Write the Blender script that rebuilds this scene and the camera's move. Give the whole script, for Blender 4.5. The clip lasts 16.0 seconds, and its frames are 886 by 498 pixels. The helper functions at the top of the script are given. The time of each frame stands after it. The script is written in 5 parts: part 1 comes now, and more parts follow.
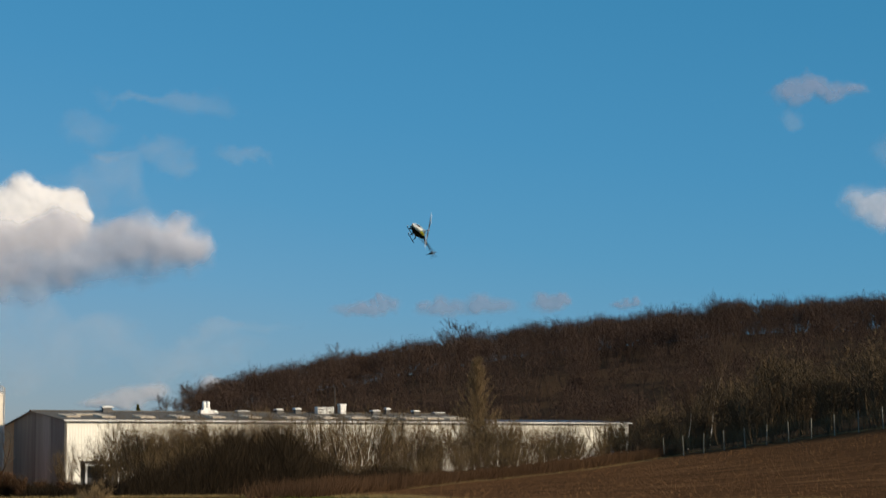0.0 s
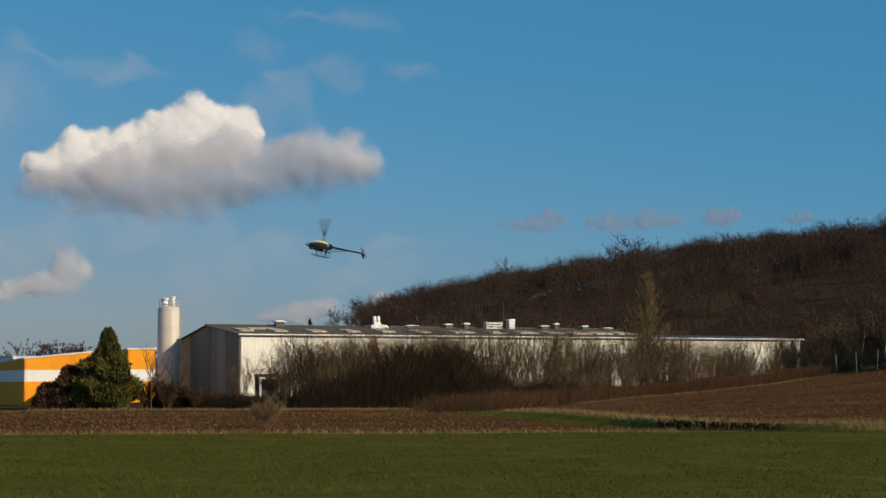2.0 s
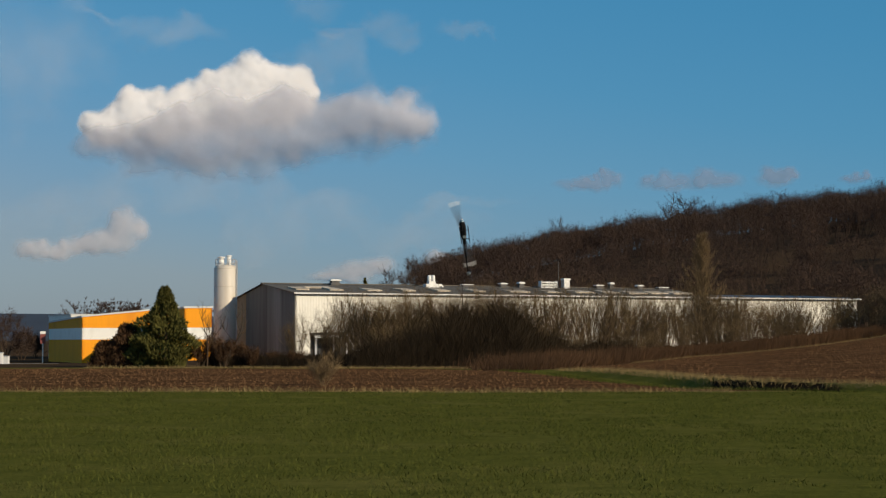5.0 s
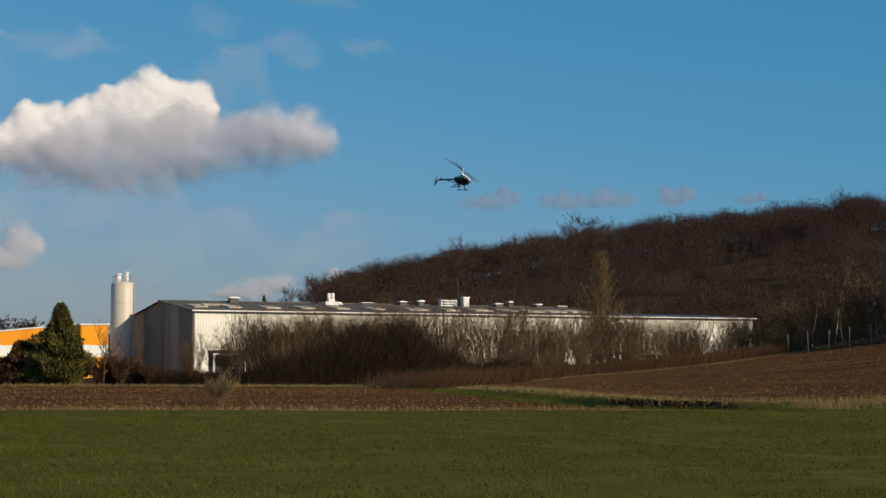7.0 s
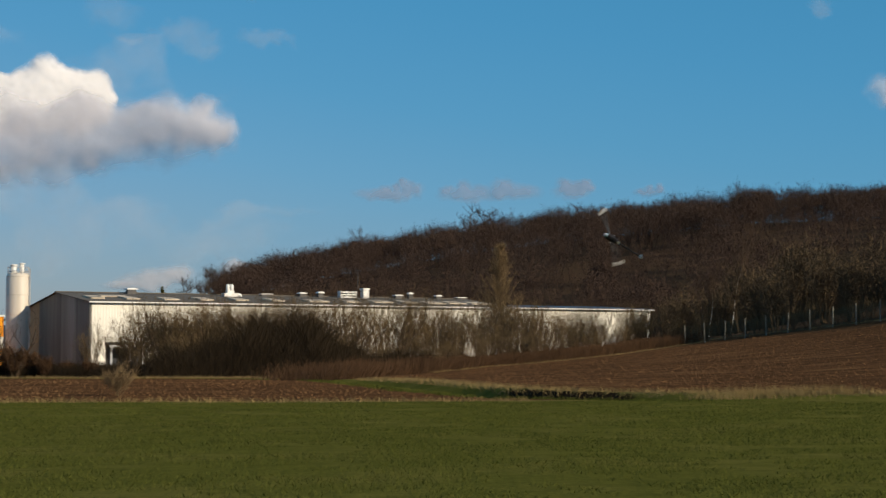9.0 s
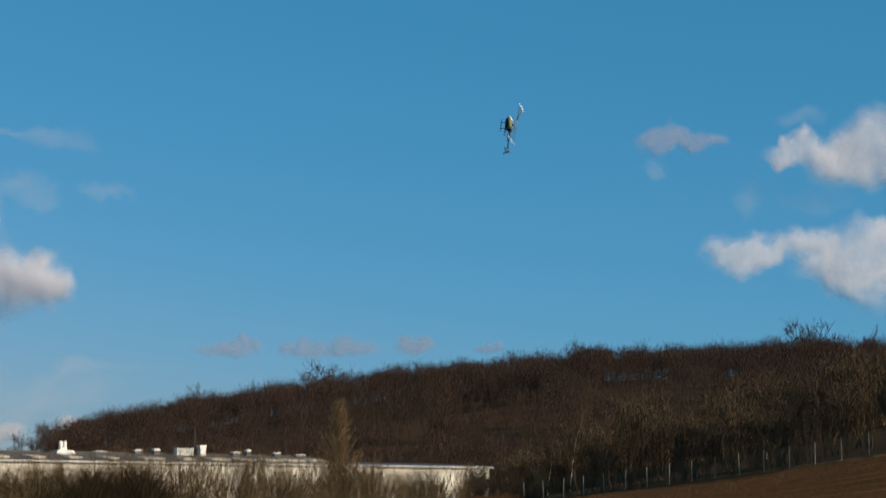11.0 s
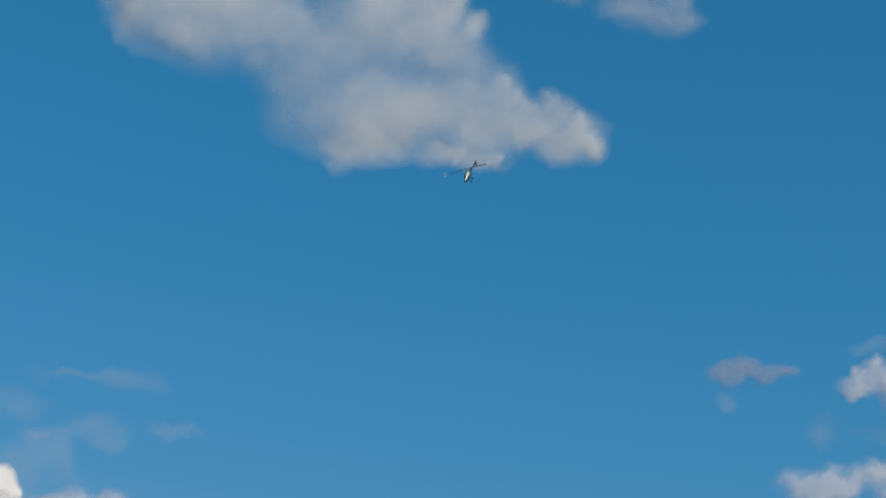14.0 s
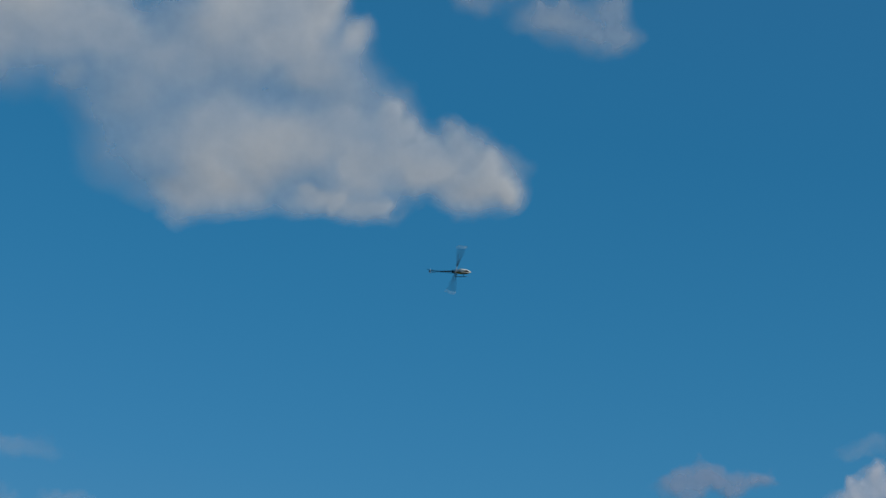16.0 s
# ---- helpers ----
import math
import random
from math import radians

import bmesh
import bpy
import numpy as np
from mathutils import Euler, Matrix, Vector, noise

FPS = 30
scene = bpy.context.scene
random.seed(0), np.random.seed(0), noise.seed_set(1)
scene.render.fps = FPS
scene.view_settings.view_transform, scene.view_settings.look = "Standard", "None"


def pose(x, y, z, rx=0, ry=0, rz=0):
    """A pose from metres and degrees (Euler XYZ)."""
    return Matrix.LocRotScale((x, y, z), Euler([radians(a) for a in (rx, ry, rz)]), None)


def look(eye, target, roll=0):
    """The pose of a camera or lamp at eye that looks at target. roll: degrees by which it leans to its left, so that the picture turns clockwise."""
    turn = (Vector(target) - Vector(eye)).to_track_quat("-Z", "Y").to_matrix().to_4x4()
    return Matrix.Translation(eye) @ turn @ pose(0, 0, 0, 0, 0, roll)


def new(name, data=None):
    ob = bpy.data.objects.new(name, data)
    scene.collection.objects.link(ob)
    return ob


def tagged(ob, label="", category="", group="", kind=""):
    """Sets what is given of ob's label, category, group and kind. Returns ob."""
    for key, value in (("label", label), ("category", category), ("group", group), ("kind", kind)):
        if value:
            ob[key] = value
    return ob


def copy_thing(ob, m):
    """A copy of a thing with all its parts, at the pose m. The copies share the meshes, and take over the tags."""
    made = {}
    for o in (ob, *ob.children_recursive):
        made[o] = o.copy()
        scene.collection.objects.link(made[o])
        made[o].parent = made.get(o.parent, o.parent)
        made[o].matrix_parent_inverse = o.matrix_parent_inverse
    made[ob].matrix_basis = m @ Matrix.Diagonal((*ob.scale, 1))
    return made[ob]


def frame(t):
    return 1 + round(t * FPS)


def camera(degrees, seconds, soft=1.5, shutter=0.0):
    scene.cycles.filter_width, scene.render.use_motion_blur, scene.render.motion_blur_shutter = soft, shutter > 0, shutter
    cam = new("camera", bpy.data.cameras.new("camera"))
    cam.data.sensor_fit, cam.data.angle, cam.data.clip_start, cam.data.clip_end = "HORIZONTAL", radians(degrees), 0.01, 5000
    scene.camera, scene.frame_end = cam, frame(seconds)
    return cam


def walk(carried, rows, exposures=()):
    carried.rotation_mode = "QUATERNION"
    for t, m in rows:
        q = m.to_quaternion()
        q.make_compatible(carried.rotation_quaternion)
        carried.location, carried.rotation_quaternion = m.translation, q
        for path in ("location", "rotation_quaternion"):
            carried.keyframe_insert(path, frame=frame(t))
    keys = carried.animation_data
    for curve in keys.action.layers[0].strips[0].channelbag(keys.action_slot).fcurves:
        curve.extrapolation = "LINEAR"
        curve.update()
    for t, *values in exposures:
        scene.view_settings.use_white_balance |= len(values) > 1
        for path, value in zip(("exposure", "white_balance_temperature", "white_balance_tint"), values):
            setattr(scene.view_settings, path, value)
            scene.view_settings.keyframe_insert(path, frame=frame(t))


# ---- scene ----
EYE = 1.6
cam = camera(28.46, 16.0, soft=1.3, shutter=0.3)
# seconds, heading to the right, upward tilt, lean
VIEW = [
    (0.0, 5.194, 7.086, -0.531),
    (0.3, 4.930, 8.080, -0.919),
    (0.5, 4.997, 8.030, -0.876),
    (0.8, 4.854, 8.211, -1.137),
    (1.0, 4.532, 8.060, -1.016),
    (1.2, 2.999, 7.035, -0.968),
    (1.5, 0.000, 4.821, -0.789),
    (1.8, -0.253, 4.095, -0.106),
    (2.0, -0.361, 4.347, -0.167),
    (2.2, -0.731, 4.706, -0.179),
    (2.5, -1.414, 5.140, -0.180),
    (2.8, -2.136, 5.219, 0.035),
    (3.0, -2.710, 4.411, 0.103),
    (3.2, -2.694, 3.842, 0.081),
    (5.3, -1.949, 3.007, 0.062),
    (5.5, -1.711, 3.221, 0.146),
    (5.8, -1.003, 3.482, 0.267),
    (6.0, -0.472, 3.201, 0.208),
    (6.2, 0.111, 2.873, 0.093),
    (6.5, 0.914, 2.954, 0.140),
    (6.8, 1.302, 3.407, 0.110),
    (7.0, 1.124, 3.606, 0.120),
    (7.2, 0.886, 3.596, 0.121),
    (7.5, 1.469, 3.104, 0.422),
    (7.8, 1.554, 2.680, 0.438),
    (8.0, 1.776, 2.602, 0.318),
    (8.2, 2.062, 2.867, 0.247),
    (8.5, 2.709, 3.329, 0.435),
    (8.7, 3.351, 3.328, 0.306),
    (10.8, 9.508, 6.982, -0.215),
    (11.0, 9.674, 8.459, -0.085),
    (11.2, 10.248, 9.482, -0.197),
    (11.5, 11.134, 10.836, -0.187),
    (11.8, 11.410, 13.640, -0.054),
    (12.0, 11.106, 14.628, -0.157),
    (12.2, 10.660, 15.151, -0.111),
    (12.5, 9.298, 15.162, 0.022),
    (12.8, 8.389, 15.448, -0.034),
    (13.0, 8.022, 15.381, 0.105),
    (13.2, 7.509, 15.194, 0.110),
    (13.5, 7.073, 15.236, -0.046),
    (13.8, 7.376, 15.576, -0.270),
    (14.0, 7.408, 16.193, -0.458),
    (14.5, 8.546, 16.475, -1.371),
    (15.0, 10.035, 18.820, -1.647),
    (15.5, 10.914, 18.914, -0.895),
    (16.0, 11.064, 18.198, -1.627),
]


def view(yaw, pitch, lean):
    return pose(0, 0, EYE, 90 + pitch, 0, -yaw) @ pose(0, 0, 0, 0, 0, lean)


walk(cam, [(t, view(a, b, c)) for t, a, b, c in VIEW],
     exposures=[(0.0, 0.22, 6500, 10), (0.5, 0.12, 6500, 10), (1.0, 0.06, 6500, 10), (1.6, 0.01, 6500, 10), (5.3, 0.05, 6500, 10), (7.0, 0.1, 6500, 10), (8.0, 0.15, 6500, 10), (8.7, 0.24, 6500, 10), (10.8, 0.28, 6500, 10), (11.4, 0.17, 6500, 10), (12.1, 0.05, 6200, 10), (14.2, -0.03, 5980, 10), (15.0, -0.14, 5950, 10), (16.0, -0.18, 5950, 10)])

# ---- light ----
SUN_AZ, SUN_EL = 124.0, 21.0  # degrees to the right of the y axis, above the horizon
world = bpy.data.worlds.new("sky")
scene.world = world
world.use_nodes = True
wn = world.node_tree
sky = wn.nodes.new("ShaderNodeTexSky")
sky.sky_type, sky.sun_disc = "NISHITA", False
sky.sun_elevation, sky.sun_rotation = radians(SUN_EL), radians(SUN_AZ)
sky.air_density, sky.dust_density, sky.ozone_density, sky.altitude = 0.9, 1.0, 4.0, 300
rich = wn.nodes.new("ShaderNodeHueSaturation")
rich.inputs["Saturation"].default_value = 1.05
wn.links.new(sky.outputs[0], rich.inputs["Color"])
# haze: pale near the horizon, deepening with height
where = wn.nodes.new("ShaderNodeTexCoord")
split = wn.nodes.new("ShaderNodeSeparateXYZ")
wn.links.new(where.outputs["Generated"], split.inputs[0])
depth = wn.nodes.new("ShaderNodeValToRGB")
# the pale overhead stops lie out of view, added to warm the shade
for k, (at, c) in enumerate(((0.0, (1.9, 2.4, 3.0)), (1.0, (1.6, 2.1, 2.8)), (0.045, (1.25, 2.45, 3.6)), (0.10, (0.7, 2.5, 4.1)), (0.15, (0.38, 2.38, 4.15)), (0.21, (0.24, 2.25, 4.1)), (0.31, (0.16, 2.05, 3.8)), (0.42, (0.12, 1.8, 3.45)), (0.54, (0.2, 1.7, 3.3)), (0.75, (1.2, 2.0, 2.9)))):
    stop = depth.color_ramp.elements[k] if k < 2 else depth.color_ramp.elements.new(at)
    stop.position, stop.color = at, (*c, 1)
# the haze reaches higher towards the west
tilt = wn.nodes.new("ShaderNodeMath")
tilt.operation = "MULTIPLY_ADD"
tilt.inputs[1].default_value = 0.2
wn.links.new(split.outputs[0], tilt.inputs[0])
wn.links.new(split.outputs[2], tilt.inputs[2])
wn.links.new(tilt.outputs[0], depth.inputs[0])
haze = wn.nodes.new("ShaderNodeMix")
haze.data_type = "RGBA"
haze.inputs[0].default_value = 0.7
wn.links.new(depth.outputs[0], haze.inputs[7])
wn.links.new(rich.outputs[0], haze.inputs[6])
wn.links.new(haze.outputs[2], wn.nodes["Background"].inputs[0])
wn.nodes["Background"].inputs[1].default_value = 0.1
sun = new("sun", bpy.data.lights.new("sun", "SUN"))
sun.data.energy, sun.data.angle, sun.data.color = 4.0, radians(0.6), (1.0, 0.83, 0.60)
sa, se = radians(SUN_AZ), radians(SUN_EL)
sun.matrix_world = look((0, 0, 0), (-math.sin(sa) * math.cos(se), -math.cos(sa) * math.cos(se), -math.sin(se)))


# ---- materials ----
def node(nt, kind, **values):
    n = nt.nodes.new("ShaderNode" + kind)
    for key, value in values.items():
        n.inputs[key.replace("_", " ")].default_value = value
    return n


def noise_of(nt, scale, detail=4, rough=0.6, stretch=None):
    co = node(nt, "TexCoord").outputs["Object"]
    if stretch:
        mp = node(nt, "Mapping")
        mp.inputs["Scale"].default_value = stretch
        nt.links.new(co, mp.inputs["Vector"])
        co = mp.outputs[0]
    n = node(nt, "TexNoise", Scale=scale, Detail=detail, Roughness=rough)
    nt.links.new(co, n.inputs["Vector"])
    return n.outputs["Fac"]


def mixed(nt, fac, a, b, lo=0.35, hi=0.65):
    """a to b as fac goes from lo to hi; a and b are colours or sockets."""
    r = node(nt, "MapRange")
    r.inputs["From Min"].default_value, r.inputs["From Max"].default_value = lo, hi
    nt.links.new(fac, r.inputs["Value"])
    m = nt.nodes.new("ShaderNodeMix")
    m.data_type = "RGBA"
    nt.links.new(r.outputs[0], m.inputs[0])
    for k, c in ((6, a), (7, b)):
        if isinstance(c, bpy.types.NodeSocket):
            nt.links.new(c, m.inputs[k])
        else:
            m.inputs[k].default_value = (*c, 1)
    return m.outputs[2]


def bumped(nt, bsdf, fac, strength, distance):
    b = node(nt, "Bump", Strength=strength, Distance=distance)
    nt.links.new(fac, b.inputs["Height"])
    nt.links.new(b.outputs[0], bsdf.inputs["Normal"])


def surface(name, a, b, c, fine=8.0, broad=0.6, rough=0.7, metal=0.0, bump=0.3, depth=0.01, stretch=None, per_object=0.0):
    """Base colour a, grain towards b, stains towards c."""
    m = bpy.data.materials.new(name)
    m.use_nodes = True
    nt = m.node_tree
    bsdf = nt.nodes["Principled BSDF"]
    f1, f2 = noise_of(nt, fine, 5, 0.65, stretch), noise_of(nt, broad, 3, 0.55, stretch)
    col = mixed(nt, f2, mixed(nt, f1, a, b), c, 0.5, 0.75)
    if per_object:
        hs = node(nt, "HueSaturation")
        r = node(nt, "MapRange")
        r.inputs["To Min"].default_value, r.inputs["To Max"].default_value = 1 - per_object, 1 + per_object
        nt.links.new(node(nt, "ObjectInfo").outputs["Random"], r.inputs["Value"])
        nt.links.new(r.outputs[0], hs.inputs["Value"])
        nt.links.new(col, hs.inputs["Color"])
        col = hs.outputs[0]
    nt.links.new(col, bsdf.inputs["Base Color"])
    bsdf.inputs["Roughness"].default_value, bsdf.inputs["Metallic"].default_value = rough, metal
    bsdf.inputs["Specular IOR Level"].default_value = 0.5 if rough < 0.6 else 0.15
    if bump:
        bumped(nt, bsdf, f1, bump, depth)
    return m


def twig_surface(name, a, b):
    """Bark and twigs, each island of its own shade."""
    m = bpy.data.materials.new(name)
    m.use_nodes = True
    nt = m.node_tree
    bsdf = nt.nodes["Principled BSDF"]
    isl = node(nt, "NewGeometry").outputs["Random Per Island"]
    f = noise_of(nt, 0.05, 3)
    col = mixed(nt, f, mixed(nt, isl, a, b, 0, 1), b, 0.45, 0.7)
    nt.links.new(col, bsdf.inputs["Base Color"])
    bsdf.inputs["Roughness"].default_value = 0.95
    bsdf.inputs["Specular IOR Level"].default_value = 0.0
    return m


M = {}
M["cladding"] = surface("white_cladding", (0.80, 0.78, 0.70), (0.74, 0.72, 0.64), (0.66, 0.62, 0.53), 3, 0.25, 0.5, 0, 0.2, 0.01, (1, 1, 0.25))
# gable greys with darker upright streaks, the second one deeper
M["gable"] = surface("grey_cladding", (0.30, 0.28, 0.25), (0.23, 0.215, 0.19), (0.12, 0.11, 0.098), 1.6, 0.16, 0.6, 0, 0.2, 0.01, (1, 1, 0.10))
M["dark_gable"] = surface("dark_gable_cladding", (0.19, 0.178, 0.16), (0.14, 0.13, 0.118), (0.07, 0.064, 0.056), 1.4, 0.16, 0.7, 0, 0.2, 0.01, (1, 1, 0.12))
M["rust"] = surface("rust_stain", (0.36, 0.23, 0.11), (0.40, 0.31, 0.20), (0.27, 0.15, 0.07), 1.6, 0.3, 0.8, 0, 0.2, 0.01, (1, 1, 0.15))
M["roof"] = surface("fibre_cement", (0.17, 0.15, 0.125), (0.13, 0.118, 0.10), (0.095, 0.085, 0.07), 2.0, 0.2, 0.9)
M["skylight"] = surface("rooflight_sheet", (0.72, 0.62, 0.48), (0.42, 0.36, 0.28), (0.18, 0.15, 0.12), 1.1, 0.5, 0.7)
M["dark"] = surface("dark_steel", (0.05, 0.052, 0.055), (0.035, 0.036, 0.04), (0.07, 0.065, 0.06), 5, 0.8, 0.5, 0.3)
M["galv"] = surface("galvanised_steel", (0.55, 0.56, 0.56), (0.48, 0.49, 0.50), (0.38, 0.38, 0.37), 6, 0.9, 0.45, 0.4)
M["white"] = surface("white_enamel", (0.80, 0.80, 0.77), (0.76, 0.76, 0.73), (0.68, 0.67, 0.62), 5, 0.6, 0.4)
M["silo"] = surface("silo_coating", (0.62, 0.57, 0.49), (0.58, 0.53, 0.45), (0.50, 0.45, 0.37), 3, 0.5, 0.5, 0, 0.1, 0.01, (1, 1, 0.15))
M["orange"] = surface("orange_cladding", (0.88, 0.345, 0.014), (0.82, 0.32, 0.014), (0.72, 0.27, 0.018), 3, 0.3, 0.65, 0, 0.15, 0.01, (1, 1, 0.2))
M["blue_roof"] = surface("blue_roof", (0.012, 0.02, 0.05), (0.01, 0.018, 0.045), (0.02, 0.026, 0.05), 3, 0.3, 0.4)
M["concrete"] = surface("concrete", (0.21, 0.20, 0.165), (0.175, 0.165, 0.135), (0.13, 0.125, 0.10), 9, 0.8, 0.85)
M["wire"] = surface("green_wire", (0.10, 0.125, 0.085), (0.085, 0.105, 0.07), (0.11, 0.13, 0.095), 9, 0.8, 0.6)
M["asphalt"] = surface("wet_asphalt", (0.10, 0.105, 0.11), (0.08, 0.083, 0.088), (0.16, 0.17, 0.18), 3, 0.15, 0.35)
M["bark"] = surface("bark", (0.085, 0.057, 0.034), (0.056, 0.038, 0.024), (0.11, 0.083, 0.056), 12, 1.5, 0.95, per_object=0.2)
M["twig"] = twig_surface("bare_twigs", (0.155, 0.112, 0.058), (0.075, 0.053, 0.031))
M["wood"] = twig_surface("woodland_twigs", (0.078, 0.052, 0.040), (0.052, 0.036, 0.029))
M["olive"] = twig_surface("budding_twigs", (0.105, 0.077, 0.046), (0.072, 0.053, 0.035))
M["needle"] = twig_surface("conifer_needles", (0.128, 0.118, 0.032), (0.060, 0.060, 0.02))
M["bramble"] = twig_surface("dry_bramble", (0.105, 0.06, 0.032), (0.045, 0.028, 0.018))
# near-black twigs: the shade low in the hedge is put into their colour
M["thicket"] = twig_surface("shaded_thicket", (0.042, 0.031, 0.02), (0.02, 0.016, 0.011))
M["straw"] = twig_surface("dry_grass", (0.30, 0.22, 0.10), (0.17, 0.125, 0.055))
M["blade"] = twig_surface("grass_blades", (0.100, 0.108, 0.024), (0.052, 0.062, 0.013))
M["clod"] = twig_surface("soil_clods", (0.185, 0.102, 0.048), (0.06, 0.033, 0.018))
M["birch"] = surface("birch_bark", (0.55, 0.52, 0.47), (0.45, 0.42, 0.37), (0.15, 0.13, 0.11), 3, 1.2, 0.8)
M["black"] = surface("black_composite", (0.008, 0.008, 0.010), (0.010, 0.010, 0.012), (0.012, 0.012, 0.013), 30, 4, 0.62)
M["canopy_white"] = surface("white_canopy_paint", (0.75, 0.78, 0.80), (0.70, 0.74, 0.78), (0.66, 0.72, 0.76), 20, 4, 0.25)
M["canopy_yellow"] = surface("yellow_canopy_paint", (0.72, 0.70, 0.04), (0.68, 0.65, 0.04), (0.60, 0.58, 0.04), 20, 4, 0.25)
M["canopy_blue"] = surface("blue_canopy_paint", (0.20, 0.30, 0.38), (0.17, 0.27, 0.35), (0.15, 0.24, 0.32), 20, 4, 0.25)
M["tip"] = surface("white_blade_tip", (0.85, 0.86, 0.86), (0.80, 0.81, 0.82), (0.78, 0.78, 0.78), 20, 4, 0.4)
M["carbon"] = surface("carbon_blade", (0.05, 0.055, 0.065), (0.04, 0.045, 0.055), (0.06, 0.065, 0.07), 20, 4, 0.6)
M["alloy"] = surface("bright_alloy", (0.72, 0.73, 0.75), (0.65, 0.66, 0.68), (0.6, 0.6, 0.6), 25, 5, 0.3, 0.8)
M["red"] = surface("red_paint", (0.22, 0.045, 0.035), (0.18, 0.035, 0.03), (0.15, 0.04, 0.03), 5, 1, 0.5)
M["hill"] = surface("far_hill", (0.045, 0.06, 0.085), (0.04, 0.052, 0.075), (0.05, 0.06, 0.07), 0.02, 0.003, 1.0)


# ---- mesh helpers ----
class Soup:
    """Loose pieces of geometry gathered into one mesh."""

    def __init__(self):
        self.v, self.f, self.n = [], [], 0

    def add(self, verts, faces):
        verts = np.asarray(verts, float)
        self.v.append(verts)
        self.f.extend([tuple(i + self.n for i in f) for f in faces])
        self.n += len(verts)
        return self

    def box(self, x0, y0, z0, x1, y1, z1):
        v = [(x, y, z) for z in (z0, z1) for x, y in ((x0, y0), (x1, y0), (x1, y1), (x0, y1))]
        return self.add(v, [(3, 2, 1, 0), (4, 5, 6, 7), (0, 1, 5, 4), (1, 2, 6, 5), (2, 3, 7, 6), (3, 0, 4, 7)])

    def tube(self, points, radii, sides=8, cap=True):
        points = [Vector(p) for p in points]
        rings, faces = [], []
        for i, p in enumerate(points):
            d = points[min(i + 1, len(points) - 1)] - points[max(i - 1, 0)]
            q = d.to_track_quat("Z", "Y")
            for k in range(sides):
                a = 2 * math.pi * k / sides
                rings.append(p + q @ Vector((math.cos(a) * radii[i], math.sin(a) * radii[i], 0)))
        for i in range(len(points) - 1):
            for k in range(sides):
                a, b = i * sides + k, i * sides + (k + 1) % sides
                faces.append((a, b, b + sides, a + sides))
        if cap:
            faces.append(tuple(range(sides))[::-1])
            faces.append(tuple(range((len(points) - 1) * sides, len(points) * sides)))
        return self.add(rings, faces)

    def ball(self, c, r, seg=12, rings=8):
        r = (r, r, r) if isinstance(r, (int, float)) else r
        v, f = [], []
        for i in range(rings + 1):
            th = math.pi * i / rings
            for k in range(seg):
                a = 2 * math.pi * k / seg
                v.append((c[0] + r[0] * math.sin(th) * math.cos(a), c[1] + r[1] * math.sin(th) * math.sin(a), c[2] + r[2] * math.cos(th)))
        for i in range(rings):
            for k in range(seg):
                a, b = i * seg + k, i * seg + (k + 1) % seg
                f.append((a, a + seg, b + seg, b))
        return self.add(v, f)

    def prism(self, outline, y0, y1):
        """An outline in x and z, drawn out along y."""
        n = len(outline)
        v = [(x, y0, z) for x, z in outline] + [(x, y1, z) for x, z in outline]
        f = [tuple(range(n))[::-1], tuple(range(n, 2 * n))]
        f += [(k, (k + 1) % n, (k + 1) % n + n, k + n) for k in range(n)]
        return self.add(v, f)

    def mesh(self, name, material, smooth=False):
        me = bpy.data.meshes.new(name)
        me.from_pydata(np.concatenate(self.v).tolist(), [], self.f)
        bm = bmesh.new()
        bm.from_mesh(me)
        bmesh.ops.recalc_face_normals(bm, faces=bm.faces)
        bm.to_mesh(me)
        bm.free()
        me.materials.append(material)
        if smooth:
            me.polygons.foreach_set("use_smooth", [True] * len(me.polygons))
        me.update()
        return me


def part(name, soup, material, parent, label="", smooth=False, at=None):
    """One mesh object under a thing or under a part."""
    ob = new(name, soup.mesh(name, material, smooth) if isinstance(soup, Soup) else soup)
    ob.parent = parent
    if at is not None:
        ob.matrix_basis = at
    return tagged(ob, label)


def thing(name, label, category, m, group="", kind=""):
    ob = new(name)
    ob.empty_display_size = 0.2
    ob.matrix_basis = m
    return tagged(ob, label, category, group, kind)


def raw_mesh(name, verts, faces, material, smooth=False):
    me = bpy.data.meshes.new(name)
    me.from_pydata(verts.tolist() if hasattr(verts, "tolist") else verts, [], faces.tolist() if hasattr(faces, "tolist") else faces)
    me.materials.append(material)
    if smooth:
        me.polygons.foreach_set("use_smooth", [True] * len(me.polygons))
    me.update()
    return me


def fbm(x, y, seed=0, octaves=5, gain=0.5):
    """Smooth value noise on arrays, about 0 to 1."""
    out, amp, tot = np.zeros_like(x, float), 1.0, 0.0
    for o in range(octaves):
        s = 2.0 ** o
        x, y = x * 0.8 - y * 0.6 + 3.7, x * 0.6 + y * 0.8 + 1.3
        xi, yi = np.floor(x * s).astype(np.int64), np.floor(y * s).astype(np.int64)
        fx, fy = x * s - xi, y * s - yi
        fx, fy = fx * fx * (3 - 2 * fx), fy * fy * (3 - 2 * fy)

        def h(i, j):
            k = (i * 374761393 + j * 668265263 + (seed + o * 17) * 1442695041) & 0x7FFFFFFF
            k = ((k ^ (k >> 13)) * 1274126177) & 0x7FFFFFFF
            return ((k ^ (k >> 16)) & 0xFFFF) / 65535.0
        out += amp * ((h(xi, yi) * (1 - fx) + h(xi + 1, yi) * fx) * (1 - fy) + (h(xi, yi + 1) * (1 - fx) + h(xi + 1, yi + 1) * fx) * fy)
        tot += amp
        amp *= gain
    return out / tot


